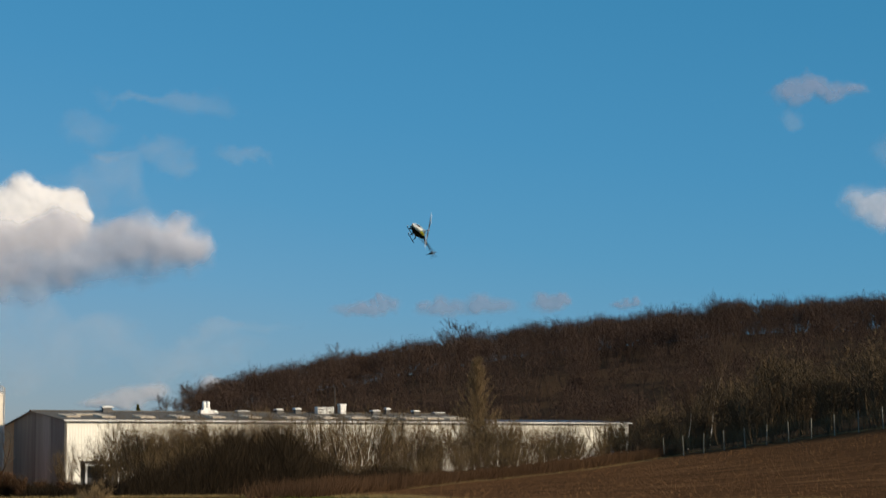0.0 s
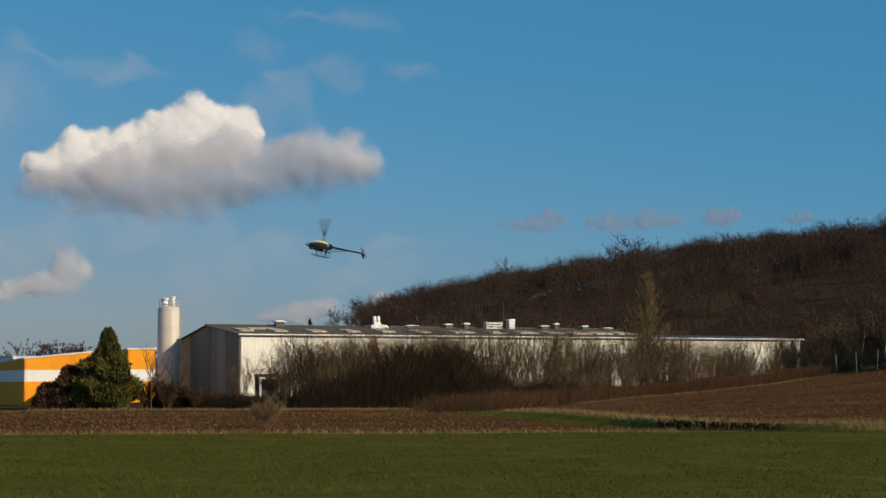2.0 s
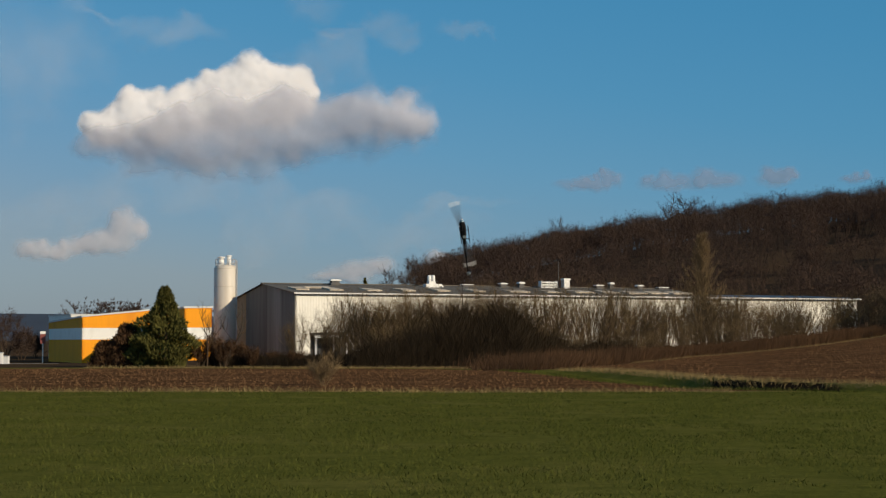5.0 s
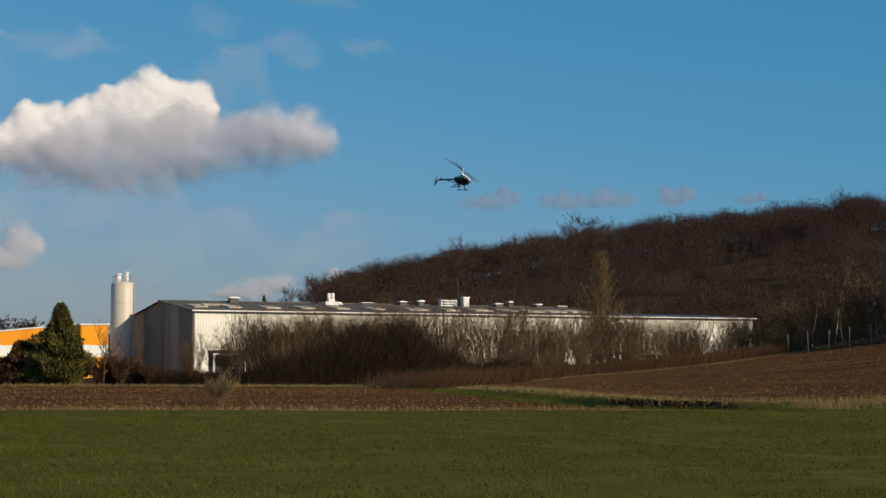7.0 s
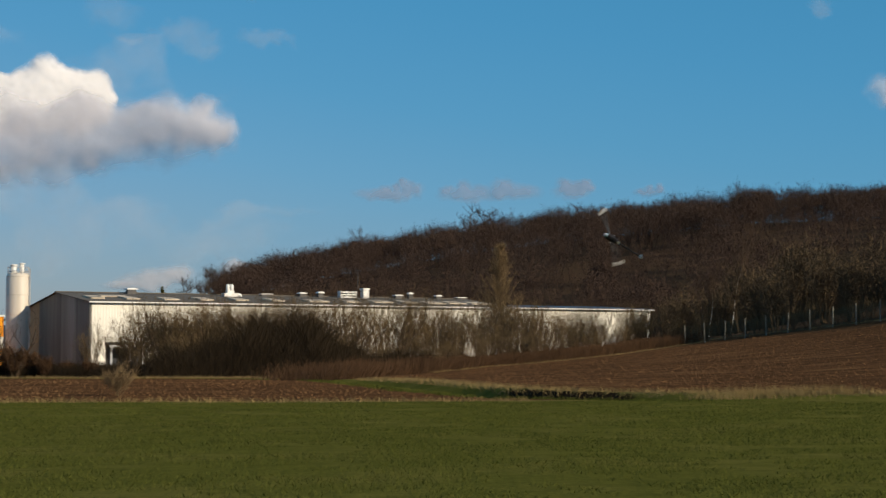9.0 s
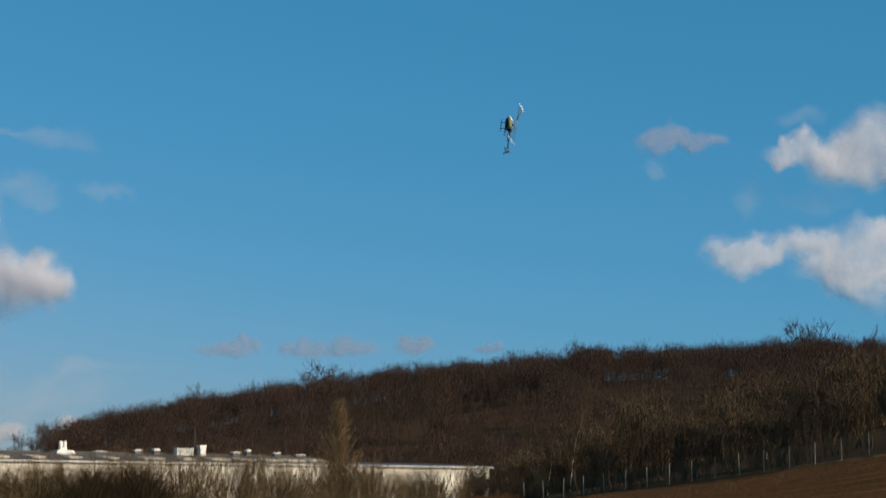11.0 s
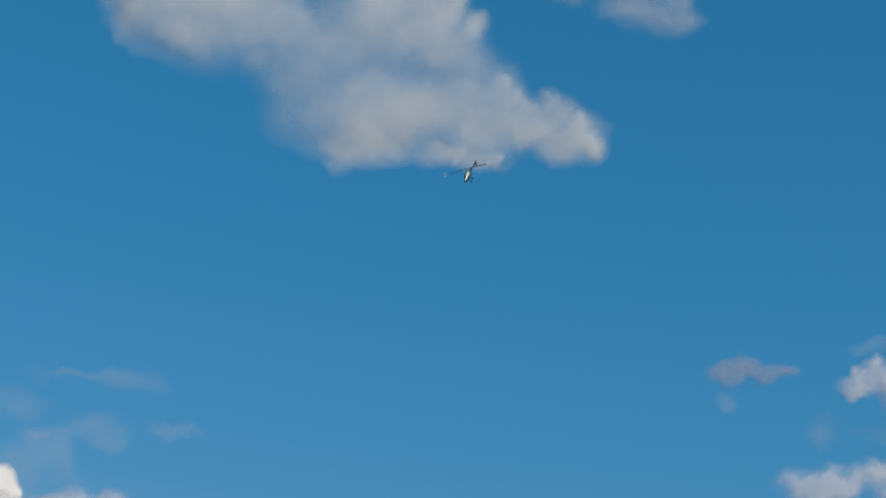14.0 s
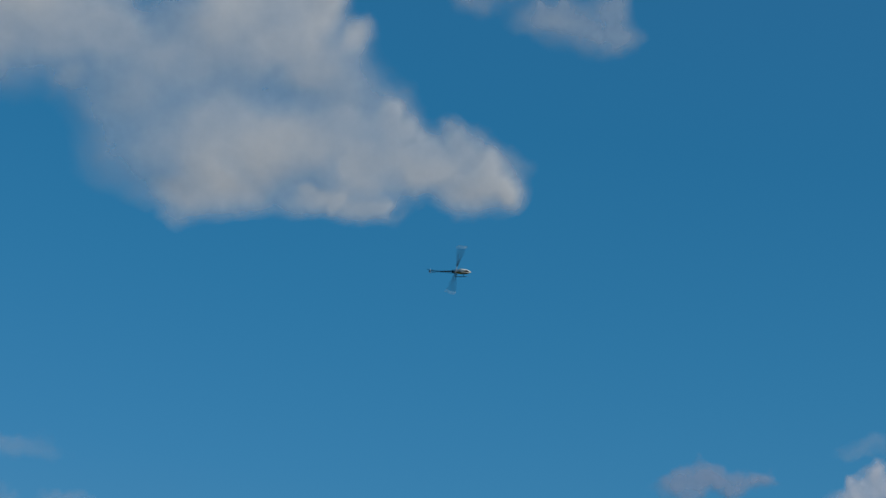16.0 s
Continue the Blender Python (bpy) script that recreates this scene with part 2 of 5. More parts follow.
def ramp(v, lo, hi):
    t = np.clip((v - lo) / (hi - lo), 0, 1)
    return t * t * (3 - 2 * t)


def az_el(az, el, r):
    """The place in that direction, r metres off over the ground."""
    a = radians(az)
    return Vector((r * math.sin(a), r * math.cos(a), EYE + r * math.tan(radians(el))))


# ---- the lie of the land ----
DITCH = [(-60, 128), (-8, 104), (1.5, 95), (4, 82), (5.5, 70), (7.6, 60), (12.4, 55.5), (20, 52), (40, 47), (90, 40)]
SOIL_X, SOIL_Y = [-8, 0.8, 14.6, 36, 39, 53.6, 70, 100], [92, 93, 139, 161, 165, 129, 95, 60]
CREST_AZ = [-30, -9, -5.5, -4, -2, 0.6, 3.3, 5.2, 8, 11.7, 14.4, 19, 21.4, 23.8, 30, 60]
CREST_EL = [0.0, 0.0, 0.5, 1.2, 1.9, 2.5, 3.0, 3.32, 3.74, 4.02, 4.3, 4.38, 4.46, 4.36, 4.2, 4.0]


def ditch_side(x, y):
    """Metres from the ditch's line, positive on its far side."""
    x, y = np.asarray(x, float), np.asarray(y, float)
    best, side = np.full(x.shape, 1e9), np.ones(x.shape)
    for (ax, ay), (bx, by) in zip(DITCH, DITCH[1:]):
        ux, uy = bx - ax, by - ay
        t = np.clip(((x - ax) * ux + (y - ay) * uy) / (ux * ux + uy * uy), 0, 1)
        d = np.hypot(x - ax - t * ux, y - ay - t * uy)
        s = np.where(ux * (y - ay) - uy * (x - ax) > 0, 1.0, -1.0)
        side, best = np.where(d < best, s, side), np.minimum(d, best)
    return best * side


def along_ditch(rs, n, lo, hi):
    """Random places beside the ditch: n of them, lo to hi metres off."""
    p = np.array(DITCH[2:8], float)
    k = rs.randint(0, len(p) - 1, n)
    t = rs.uniform(0, 1, n)[:, None]
    d = p[k + 1] - p[k]
    nrm = np.stack([-d[:, 1], d[:, 0]], 1) / np.hypot(d[:, 0], d[:, 1])[:, None]
    return p[k] + d * t + nrm * rs.uniform(lo, hi, n)[:, None]


def land(x, y):
    x, y = np.asarray(x, float), np.asarray(y, float)
    r, az = np.hypot(x, y), np.degrees(np.arctan2(x, y))
    xs = np.clip(x - 1, 0, None)
    z = np.where(xs < 60, 0.0019 * xs ** 2, 6.84 + 0.228 * (xs - 60)) * ramp(y, 35, 115) * (1 - 0.62 * ramp(y, 172, 215))
    z = np.minimum(z, 14)
    z = z - 0.9 * ramp(y, 110, 190) * ramp(-x, 22, 40)
    crest = 500 * np.tan(np.radians(np.interp(az, CREST_AZ, CREST_EL))) + 1.6
    far = np.where(y > 0, ramp(r, 235, 500), 0)
    z = z * (1 - far) + crest * far * 0.93
    z = z * (1 - ramp(r, 1500, 2500))
    s = ditch_side(x, y)
    z = z - 1.0 * np.exp(-((s + 0.2) / 0.95) ** 4) * (1 - 0.85 * ramp(y, 62, 72)) * (1 - ramp(y, 84, 100)) * (1 - ramp(x, 9.8, 12.3)) + 0.18 * np.exp(-((s - 1.6) / 1.0) ** 2) * ramp(x, 2, 6) * (1 - ramp(x, 30, 60))
    z = z + 0.05 * (fbm(x * 0.25, y * 0.25, 3, 3) - 0.5)
    return z


def ground_sheet():
    xs = np.concatenate([[-4500, -3000, -1800, -1000, -600, -400, -280, -200, -150, -120], np.arange(-95, -5, 1.3), np.arange(-5, 30, 0.45), np.arange(30, 90, 1.2),
                         np.arange(92, 330, 6), [350, 420, 600, 1000, 1800, 3000, 4500]])
    ys = np.concatenate([[-4500, -1500, -500, -200, -80, -30, -10], np.arange(0, 44, 1.5), np.arange(44, 112, 0.5), np.arange(112, 250, 1.6), np.arange(252, 600, 6), [620, 700, 900, 1300, 2000, 3000, 4500]])
    X, Y = np.meshgrid(xs, ys)
    Z = land(X, Y)
    n, k = X.shape
    verts = np.stack([X.ravel(), Y.ravel(), Z.ravel()], 1)
    i = np.arange((n - 1) * k).reshape(n - 1, k)[:, :-1].ravel()
    faces = np.stack([i, i + 1, i + k + 1, i + k], 1)
    me = raw_mesh("ground", verts, faces, ground_surface(), True)
    x, y = X.ravel(), Y.ravel()
    s = ditch_side(x, y)
    wob = 1.6 * (fbm(x * 0.3, y * 0.3, 5, 3) - 0.5)
    edge = 54.3 + 0.03 * x + wob * 0.6
    soil_left = ramp(y - edge, 0.6, 2.2) * (1 - ramp(y + wob, 99, 102)) * ramp(-s + wob, 0.9, 2.0)
    border = np.interp(x, SOIL_X, SOIL_Y)
    soil_right = ramp(s + wob, 1.7, 2.7) * (1 - ramp(y - border + wob, -1.0, 1.0))
    soil = np.maximum(soil_left, soil_right)
    litter = np.maximum(ramp(y - border + wob, -1.0, 2.0) * ramp(s, 0, 2), ramp(y + wob, 101, 105))
    straw = 0.7 * np.exp(-((y - edge - 0.6) / 0.8) ** 2) * ramp(-s, 1, 3) + 0.8 * np.exp(-((s - 1.9 + wob * 0.4) / 0.9) ** 2) + np.exp(-((y - border - 0.5) / 1.6) ** 2) * ramp(x, 10, 20)
    # mask for the far bank's shade in the ditch, painted into the soil
    bank_shade = np.exp(-((s - 0.45) / 0.95) ** 4) * ramp(x, 6, 8.5) * (1 - ramp(x, 9.8, 12)) * ramp(70 - y, 0, 6)
    for name, value in (("bank_shade", bank_shade), ("soil", soil), ("litter", litter), ("straw", np.clip(straw, 0, 1))):
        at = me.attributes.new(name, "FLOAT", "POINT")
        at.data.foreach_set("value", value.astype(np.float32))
    tagged(new("ground", me), "green meadow and brown ploughed field before a hillside", "ground", kind="structure")


def ground_surface():
    m = bpy.data.materials.new("meadow_and_soil")
    m.use_nodes = True
    nt = m.node_tree
    bsdf = nt.nodes["Principled BSDF"]

    def zone(name, base, jitter, scale):
        a = node(nt, "Attribute")
        a.attribute_name = name
        add = node(nt, "Math")
        add.operation = "MULTIPLY_ADD"
        nt.links.new(noise_of(nt, scale, 4, 0.7), add.inputs[0])
        add.inputs[1].default_value = jitter
        nt.links.new(a.outputs["Fac"], add.inputs[2])
        return add.outputs[0]
    g1, g2 = noise_of(nt, 9, 5, 0.7), noise_of(nt, 0.35, 4, 0.6)
    grass = mixed(nt, g2, mixed(nt, g1, (0.122, 0.122, 0.026), (0.070, 0.075, 0.015), 0.3, 0.7), (0.138, 0.126, 0.033), 0.45, 0.75)
    grass = mixed(nt, noise_of(nt, 1.7, 5, 0.7, (0.5, 1.0, 1)), grass, (0.072, 0.078, 0.016), 0.48, 0.72)
    s1, s2 = noise_of(nt, 3.0, 6, 0.75), noise_of(nt, 0.5, 4, 0.6, (0.25, 1.6, 1))
    soil = mixed(nt, s2, mixed(nt, s1, (0.132, 0.068, 0.032), (0.040, 0.022, 0.012), 0.38, 0.62), (0.165, 0.090, 0.042), 0.5, 0.7)
    soil = mixed(nt, noise_of(nt, 1.3, 4, 0.7, (0.06, 1.5, 1)), soil, (0.038, 0.021, 0.012), 0.55, 0.68)
    litter = mixed(nt, noise_of(nt, 2.0, 6, 0.75), (0.085, 0.055, 0.033), (0.045, 0.032, 0.022))
    straw = mixed(nt, noise_of(nt, 6.0, 5, 0.75), (0.26, 0.19, 0.085), (0.12, 0.095, 0.035))
    col = mixed(nt, zone("litter", 0, 0.5, 1.2), grass, litter, 0.6, 0.9)
    col = mixed(nt, zone("soil", 0, 0.5, 1.5), col, soil, 0.6, 0.85)
    col = mixed(nt, zone("straw", 0, 0.8, 2.5), col, straw, 0.75, 1.15)
    # near-black colour stands for shade inside the ditch
    col = mixed(nt, zone("bank_shade", 0, 0.5, 1.8), col, (0.022, 0.016, 0.010), 0.55, 0.8)
    nt.links.new(col, bsdf.inputs["Base Color"])
    bsdf.inputs["Roughness"].default_value = 0.95
    bsdf.inputs["Specular IOR Level"].default_value = 0.0
    bumped(nt, bsdf, s1, 0.8, 0.12)
    return m


ground_sheet()


# ---- plants ----
def stems(rng, height, spread, count, levels, lean=0.25, fork=4, start=0.25):
    """Branch lines of a bare plant: (points, radii), and the spots and directions where twigs grow."""
    lines, spots = [], []

    def grow(p, d, length, radius, level):
        n = 4 if level == 0 else 3
        pts, q = [p], p
        for _ in range(n):
            d = (d + Vector((rng.uniform(-1, 1), rng.uniform(-1, 1), rng.uniform(-0.3, 0.9))) * 0.22).normalized()
            q = q + d * length / n
            pts.append(q)
        lines.append((pts, [radius * (1 - 0.75 * k / n) for k in range(n + 1)], level))
        if level >= levels:
            spots.extend((pts[k], (pts[k] - pts[k - 1]).normalized()) for k in range(1, n + 1))
            return
        for _ in range(fork):
            k = rng.uniform(start if level == 0 else 0.3, 1.0) * n
            i = min(int(k), n - 1)
            o = pts[i].lerp(pts[i + 1], k - i)
            out = Vector((rng.uniform(-1, 1), rng.uniform(-1, 1), 0))
            grow(o, (d * 0.55 + out * spread + Vector((0, 0, 0.35))).normalized(), length * rng.uniform(0.4, 0.62), radius * 0.5, level + 1)
        spots.append((pts[-1], d))
    for _ in range(count):
        a = rng.uniform(0, 6.283)
        off = Vector((math.cos(a), math.sin(a), 0)) * rng.uniform(0, 0.12) * height * (0 if count == 1 else 1)
        tilt = Vector((math.cos(a), math.sin(a), 0)) * (lean if count > 1 else 0.04)
        grow(off, (Vector((0, 0, 1)) + tilt * rng.uniform(0.3, 1.3)).normalized(), height * rng.uniform(0.6, 0.8), height * 0.014, 0)
    return lines, spots


def twig_array(rng, spots, total, length, width, rise=0.7):
    """Slender three-cornered twigs at the given spots, as an array of triangles."""
    tri = np.zeros((total, 3, 3))
    for i in range(total):
        p, d = spots[int(rng.random() * len(spots))]
        w = Vector((rng.gauss(0, 1), rng.gauss(0, 1), rng.gauss(0, 0.8) + rise))
        d2 = (d * 0.7 + w.normalized()).normalized()
        l = length * rng.uniform(0.5, 1.3)
        s = d2.cross(Vector((rng.gauss(0, 1), rng.gauss(0, 1), rng.gauss(0, 1)))).normalized() * width
        p = p + Vector((rng.gauss(0, 1), rng.gauss(0, 1), rng.gauss(0, 1))) * length * 0.12
        tri[i] = p - s, p + s, p + d2 * l
    return tri


def tri_mesh(name, tri, material):
    """A mesh of loose triangles, shape (n, 3, 3)."""
    n = len(tri)
    me = bpy.data.meshes.new(name)
    me.vertices.add(3 * n)
    me.loops.add(3 * n)
    me.polygons.add(n)
    me.vertices.foreach_set("co", np.ascontiguousarray(tri, np.float32).ravel())
    me.loops.foreach_set("vertex_index", np.arange(3 * n, dtype=np.int32))
    me.polygons.foreach_set("loop_start", np.arange(0, 3 * n, 3, dtype=np.int32))
    me.materials.append(material)
    me.update(calc_edges=True)
    return me


def tubes_as_tris(lines, sides=3, max_level=9):
    out = []
    for pts, rad, level in lines:
        if level > max_level:
            continue
        s = Soup().tube(pts, rad, sides, False)
        v = s.v[0]
        for a, b, c, d in s.f:
            out += [v[[a, b, c]], v[[a, c, d]]]
    return np.array(out)


def slivers(lines, width):
    """Each branch line as two slender triangles."""
    out = []
    for pts, rad, level in lines:
        a, b, c = pts[0], pts[len(pts) // 2], pts[-1]
        s = (c - a).cross(Vector((0.3, 1, 0.2))).normalized() * width
        out += [(a - s, a + s, b), (b - s * 0.7, b + s * 0.7, c)]
    return np.array([[tuple(p) for p in t] for t in out])


def limbs(lines, sides=5, max_level=9):
    s = Soup()
    for pts, rad, level in lines:
        if level <= max_level:
            s.tube(pts, rad, sides if level == 0 else 3, False)
    return s


def bare_plant(name, label, category, seed, height, spread, count, twigs, twig_len, twig_w, material, at, group="", levels=2, start=0.25, lean=0.25, fork=4, girth=1.0, pale=None, crown=None):
    rng = random.Random(seed)
    lines, spots = stems(rng, height, spread, count, levels, lean, fork, start)
    top = max(p.z for l in lines for p in l[0])
    k = 0.93 * height / top
    lines = [([p * k for p in l[0]], l[1], l[2]) for l in lines]
    spots = [(p * k, d) for p, d in spots]
    if crown:
        cz, rx, rz = (c * height for c in crown)
        for _ in range(400):
            v = Vector((rng.gauss(0, 1), rng.gauss(0, 1), rng.gauss(0.3, 1))).normalized()
            q = (0.8 + 0.5 * noise.noise(v * 1.9 + Vector((seed, 0, 0)))) * rng.uniform(0.55, 1.0)
            spots.append((Vector((v.x * rx * q, v.y * rx * q, cz + v.z * rz * q)), v))
    ob = thing(name, label, category, at, group)
    lines = [(l[0], [r * girth for r in l[1]], l[2]) for l in lines]
    fine = name == "bare_shrub"
    part("trunk", limbs(lines, 5, 0) if pale else limbs(lines, 4, 1 if fine else 9), pale or M["bark"], ob)
    if pale:
        part("limb", limbs([l for l in lines if l[2]]), M["bark"], ob)
    tri = twig_array(rng, spots, twigs, twig_len, twig_w)
    if fine:
        tri = np.concatenate([tri, slivers([l for l in lines if l[2] > 1], 0.011)])
    part("crown", tri_mesh("crown", tri, material), material, ob)
    return ob


def ground_at(x, y, turn=0.0, sink=0.05):
    return pose(x, y, float(land(x, y)) - sink, 0, 0, turn)


# ---- the long warehouse ----
WH = pose(-24.0, 195.5, 0.0, 0, 0, math.degrees(math.atan2(0.428, 0.904)))  # x along the front, y back from it
WH_LEN, WH_DEEP = 76.4, 33.5
EAVE, RIDGE, LOW, RIDGE_Y = 7.0, 8.3, 5.4, 12.0


def roof_z(y):
    return EAVE + (RIDGE - EAVE) * y / RIDGE_Y if y < RIDGE_Y else RIDGE + (LOW - RIDGE) * (y - RIDGE_Y) / (WH_DEEP - RIDGE_Y)


def ribbed(length, height, pitch, deep, foot=-1.0):
    """A ribbed sheet in the xz plane, y towards the outside negative, with thickness."""
    prof = []
    n = int(length / pitch)
    for i in range(n):
        x = i * pitch
        prof += [(x, 0), (x + pitch * 0.55, 0), (x + pitch * 0.65, -deep), (x + pitch * 0.9, -deep)]
    prof.append((length, 0))
    v = [(x, y, z) for z in (foot, height) for x, y in prof] + [(0, 0.2, foot), (length, 0.2, foot), (length, 0.2, height), (0, 0.2, height)]
    m = len(prof)
    f = [(i, i + 1, i + 1 + m, i + m) for i in range(m - 1)] + [(2 * m + 1, 2 * m, 2 * m + 3, 2 * m + 2)]
    f += [tuple(range(m, 2 * m)) + (2 * m + 2, 2 * m + 3)]
    return Soup().add(v, f)


def warehouse():
    ob = thing("warehouse", "long white metal-clad warehouse with a stained grey gable", "warehouse", WH)
    bay = 4.775
    for i in range(16):
        part("cladding_panel", ribbed(bay - 0.02, EAVE, 0.33, 0.012), M["cladding"], ob, at=pose(i * bay, 0, 0))
    # the gable, in upright strips
    edges = [0.0, 5.0, 10.5, 19.0, 22.8, 33.5]
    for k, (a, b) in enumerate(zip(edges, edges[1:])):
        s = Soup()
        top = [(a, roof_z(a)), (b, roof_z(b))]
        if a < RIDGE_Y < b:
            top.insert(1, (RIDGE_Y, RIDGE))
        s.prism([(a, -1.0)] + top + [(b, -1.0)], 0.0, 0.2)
        me = s.mesh("gable_panel", M["rust"] if k == 3 else M["dark_gable"] if k in (0, 2) else M["gable"])
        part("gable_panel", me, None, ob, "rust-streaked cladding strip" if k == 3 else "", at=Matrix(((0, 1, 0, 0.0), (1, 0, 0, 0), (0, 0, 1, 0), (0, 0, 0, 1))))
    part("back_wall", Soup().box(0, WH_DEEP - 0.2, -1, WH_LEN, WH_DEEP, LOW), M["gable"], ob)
    part("end_wall", Soup().add([(WH_LEN - 0.2, 0.2, -1), (WH_LEN - 0.2, WH_DEEP - 0.2, -1), (WH_LEN - 0.2, WH_DEEP - 0.2, LOW), (WH_LEN - 0.2, RIDGE_Y, EAVE + 0.54), (WH_LEN - 0.2, 0.2, EAVE),
                                 (WH_LEN, 0.2, -1), (WH_LEN, WH_DEEP - 0.2, -1), (WH_LEN, WH_DEEP - 0.2, LOW), (WH_LEN, RIDGE_Y, EAVE + 0.54), (WH_LEN, 0.2, EAVE)],
                                [(0, 1, 2, 3, 4), (9, 8, 7, 6, 5), (0, 4, 9, 5), (4, 3, 8, 9), (3, 2, 7, 8), (2, 1, 6, 7), (1, 0, 5, 6)]), M["cladding"], ob)
    for name, ya, yb in (("front_roof", -0.35, RIDGE_Y), ("back_roof", RIDGE_Y, WH_DEEP + 0.3)):
        za = EAVE - 0.04 if ya < 0 else RIDGE
        zb = RIDGE if yb == RIDGE_Y else LOW - 0.04
        zf, zg = (za, EAVE + 0.55) if ya < 0 else (EAVE + 0.55, zb)
        v, f = [], []
        n = 190
        for i in range(n + 1):
            x = -0.3 + (WH_LEN * 0.72 + 0.6) * i / n
            b = 0.06 * (i % 2)
            v += [(x, ya, za + 0.08 + b), (x, yb, zb + 0.08 + b), (x, ya, za + 0.005), (x, yb, zb + 0.005)]
        for i in range(n):
            a = 4 * i
            f += [(a, a + 4, a + 5, a + 1), (a + 2, a + 3, a + 7, a + 6), (a, a + 2, a + 6, a + 4), (a + 1, a + 5, a + 7, a + 3)]
        f += [(0, 1, 3, 2), (4 * n, 4 * n + 2, 4 * n + 3, 4 * n + 1)]
        part(name, Soup().add(v, f), M["roof"], ob)
        part(name, Soup().add([(0.72 * WH_LEN + 0.35, ya, zf + 0.01), (WH_LEN + 0.3, ya, zf + 0.01), (WH_LEN + 0.3, yb, zg + 0.01), (0.72 * WH_LEN + 0.35, yb, zg + 0.01),
                               (0.72 * WH_LEN + 0.35, ya, zf + 0.15), (WH_LEN + 0.3, ya, zf + 0.15), (WH_LEN + 0.3, yb, zg + 0.15), (0.72 * WH_LEN + 0.35, yb, zg + 0.15)],
                              [(0, 3, 2, 1), (4, 5, 6, 7), (0, 1, 5, 4), (1, 2, 6, 5), (2, 3, 7, 6), (3, 0, 4, 7)]), M["blue_roof"], ob, "dark blue sheet roof")
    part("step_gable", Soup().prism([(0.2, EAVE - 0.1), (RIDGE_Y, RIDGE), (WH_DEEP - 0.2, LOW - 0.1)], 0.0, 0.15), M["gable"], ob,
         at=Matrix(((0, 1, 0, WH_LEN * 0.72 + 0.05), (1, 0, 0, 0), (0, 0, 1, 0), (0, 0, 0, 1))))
    part("ridge_cap", Soup().box(-0.3, RIDGE_Y - 0.3, RIDGE + 0.1, WH_LEN * 0.72, RIDGE_Y + 0.3, RIDGE + 0.2), M["roof"], ob)
    part("gutter", Soup().box(-0.3, -0.55, EAVE - 0.12, WH_LEN + 0.3, -0.36, EAVE + 0.03), M["galv"], ob)
    part("corner_trim", Soup().box(-0.12, -0.08, -1, 0.0, 0.0, EAVE - 0.15), M["dark"], ob)
    # rooflights: pale sheets let into the roof, raised on a low kerb
    for x, y, w, d in ROOFLIGHTS:
        y, d = y + 0.3 * d, 0.6 * d
        z0, z1 = roof_z(y), roof_z(y + d)
        part("rooflight", Soup().add([(x, y, z0 + 0.1), (x + w, y, z0 + 0.1), (x + w, y + d, z1 + 0.1), (x, y + d, z1 + 0.1),
                                      (x, y, z0 + 0.26), (x + w, y, z0 + 0.26), (x + w, y + d, z1 + 0.26), (x, y + d, z1 + 0.26)],
                                     [(0, 3, 2, 1), (4, 5, 6, 7), (0, 1, 5, 4), (1, 2, 6, 5), (2, 3, 7, 6), (3, 0, 4, 7)]), M["skylight"], ob)
    return ob


ROOFLIGHTS = [(3.0, 4.6, 3.2, 2.4), (1.0, 1.2, 1.6, 5.0), (5.0, 0.8, 1.6, 5.0), (9.5, 0.8, 1.8, 4.6), (14.0, 0.8, 1.6, 5.2), (18.6, 1.2, 1.6, 5.2), (23.2, 0.9, 1.5, 5.4), (28.0, 1.2, 2.6, 4.4),
              (33.0, 1.2, 1.8, 4.6), (37.0, 1.6, 2.6, 4.6), (41.0, 1.4, 2.0, 4.8), (44.2, 1.0, 2.6, 5.0), (47.6, 1.6, 2.4, 4.6), (50.8, 1.4, 2.8, 4.8)]


def roof_vent(x, y, w, d, h):
    ob = thing("roof_vent", "grey steel roof ventilator with a pale hood on the warehouse", "ventilator", WH @ pose(x, y, roof_z(y) + 0.08) @ Matrix.Diagonal((0.62, 0.62, 0.62, 1)), "ventilators on the roof")
    part("curb", Soup().box(-w / 2, -d / 2, -0.15, w / 2, d / 2, h * 0.4), M["dark"], ob)
    part("housing", Soup().box(-w * 0.42, -d * 0.42, h * 0.4, w * 0.42, d * 0.42, h * 0.72), M["dark"], ob)
    part("hood", Soup().prism([(-w * 0.62, h * 0.72), (w * 0.62, h * 0.72), (w * 0.55, h * 0.9), (w * 0.2, h), (-w * 0.2, h), (-w * 0.55, h * 0.9)], -d * 0.55, d * 0.55), M["galv"], ob, "pale steel hood")


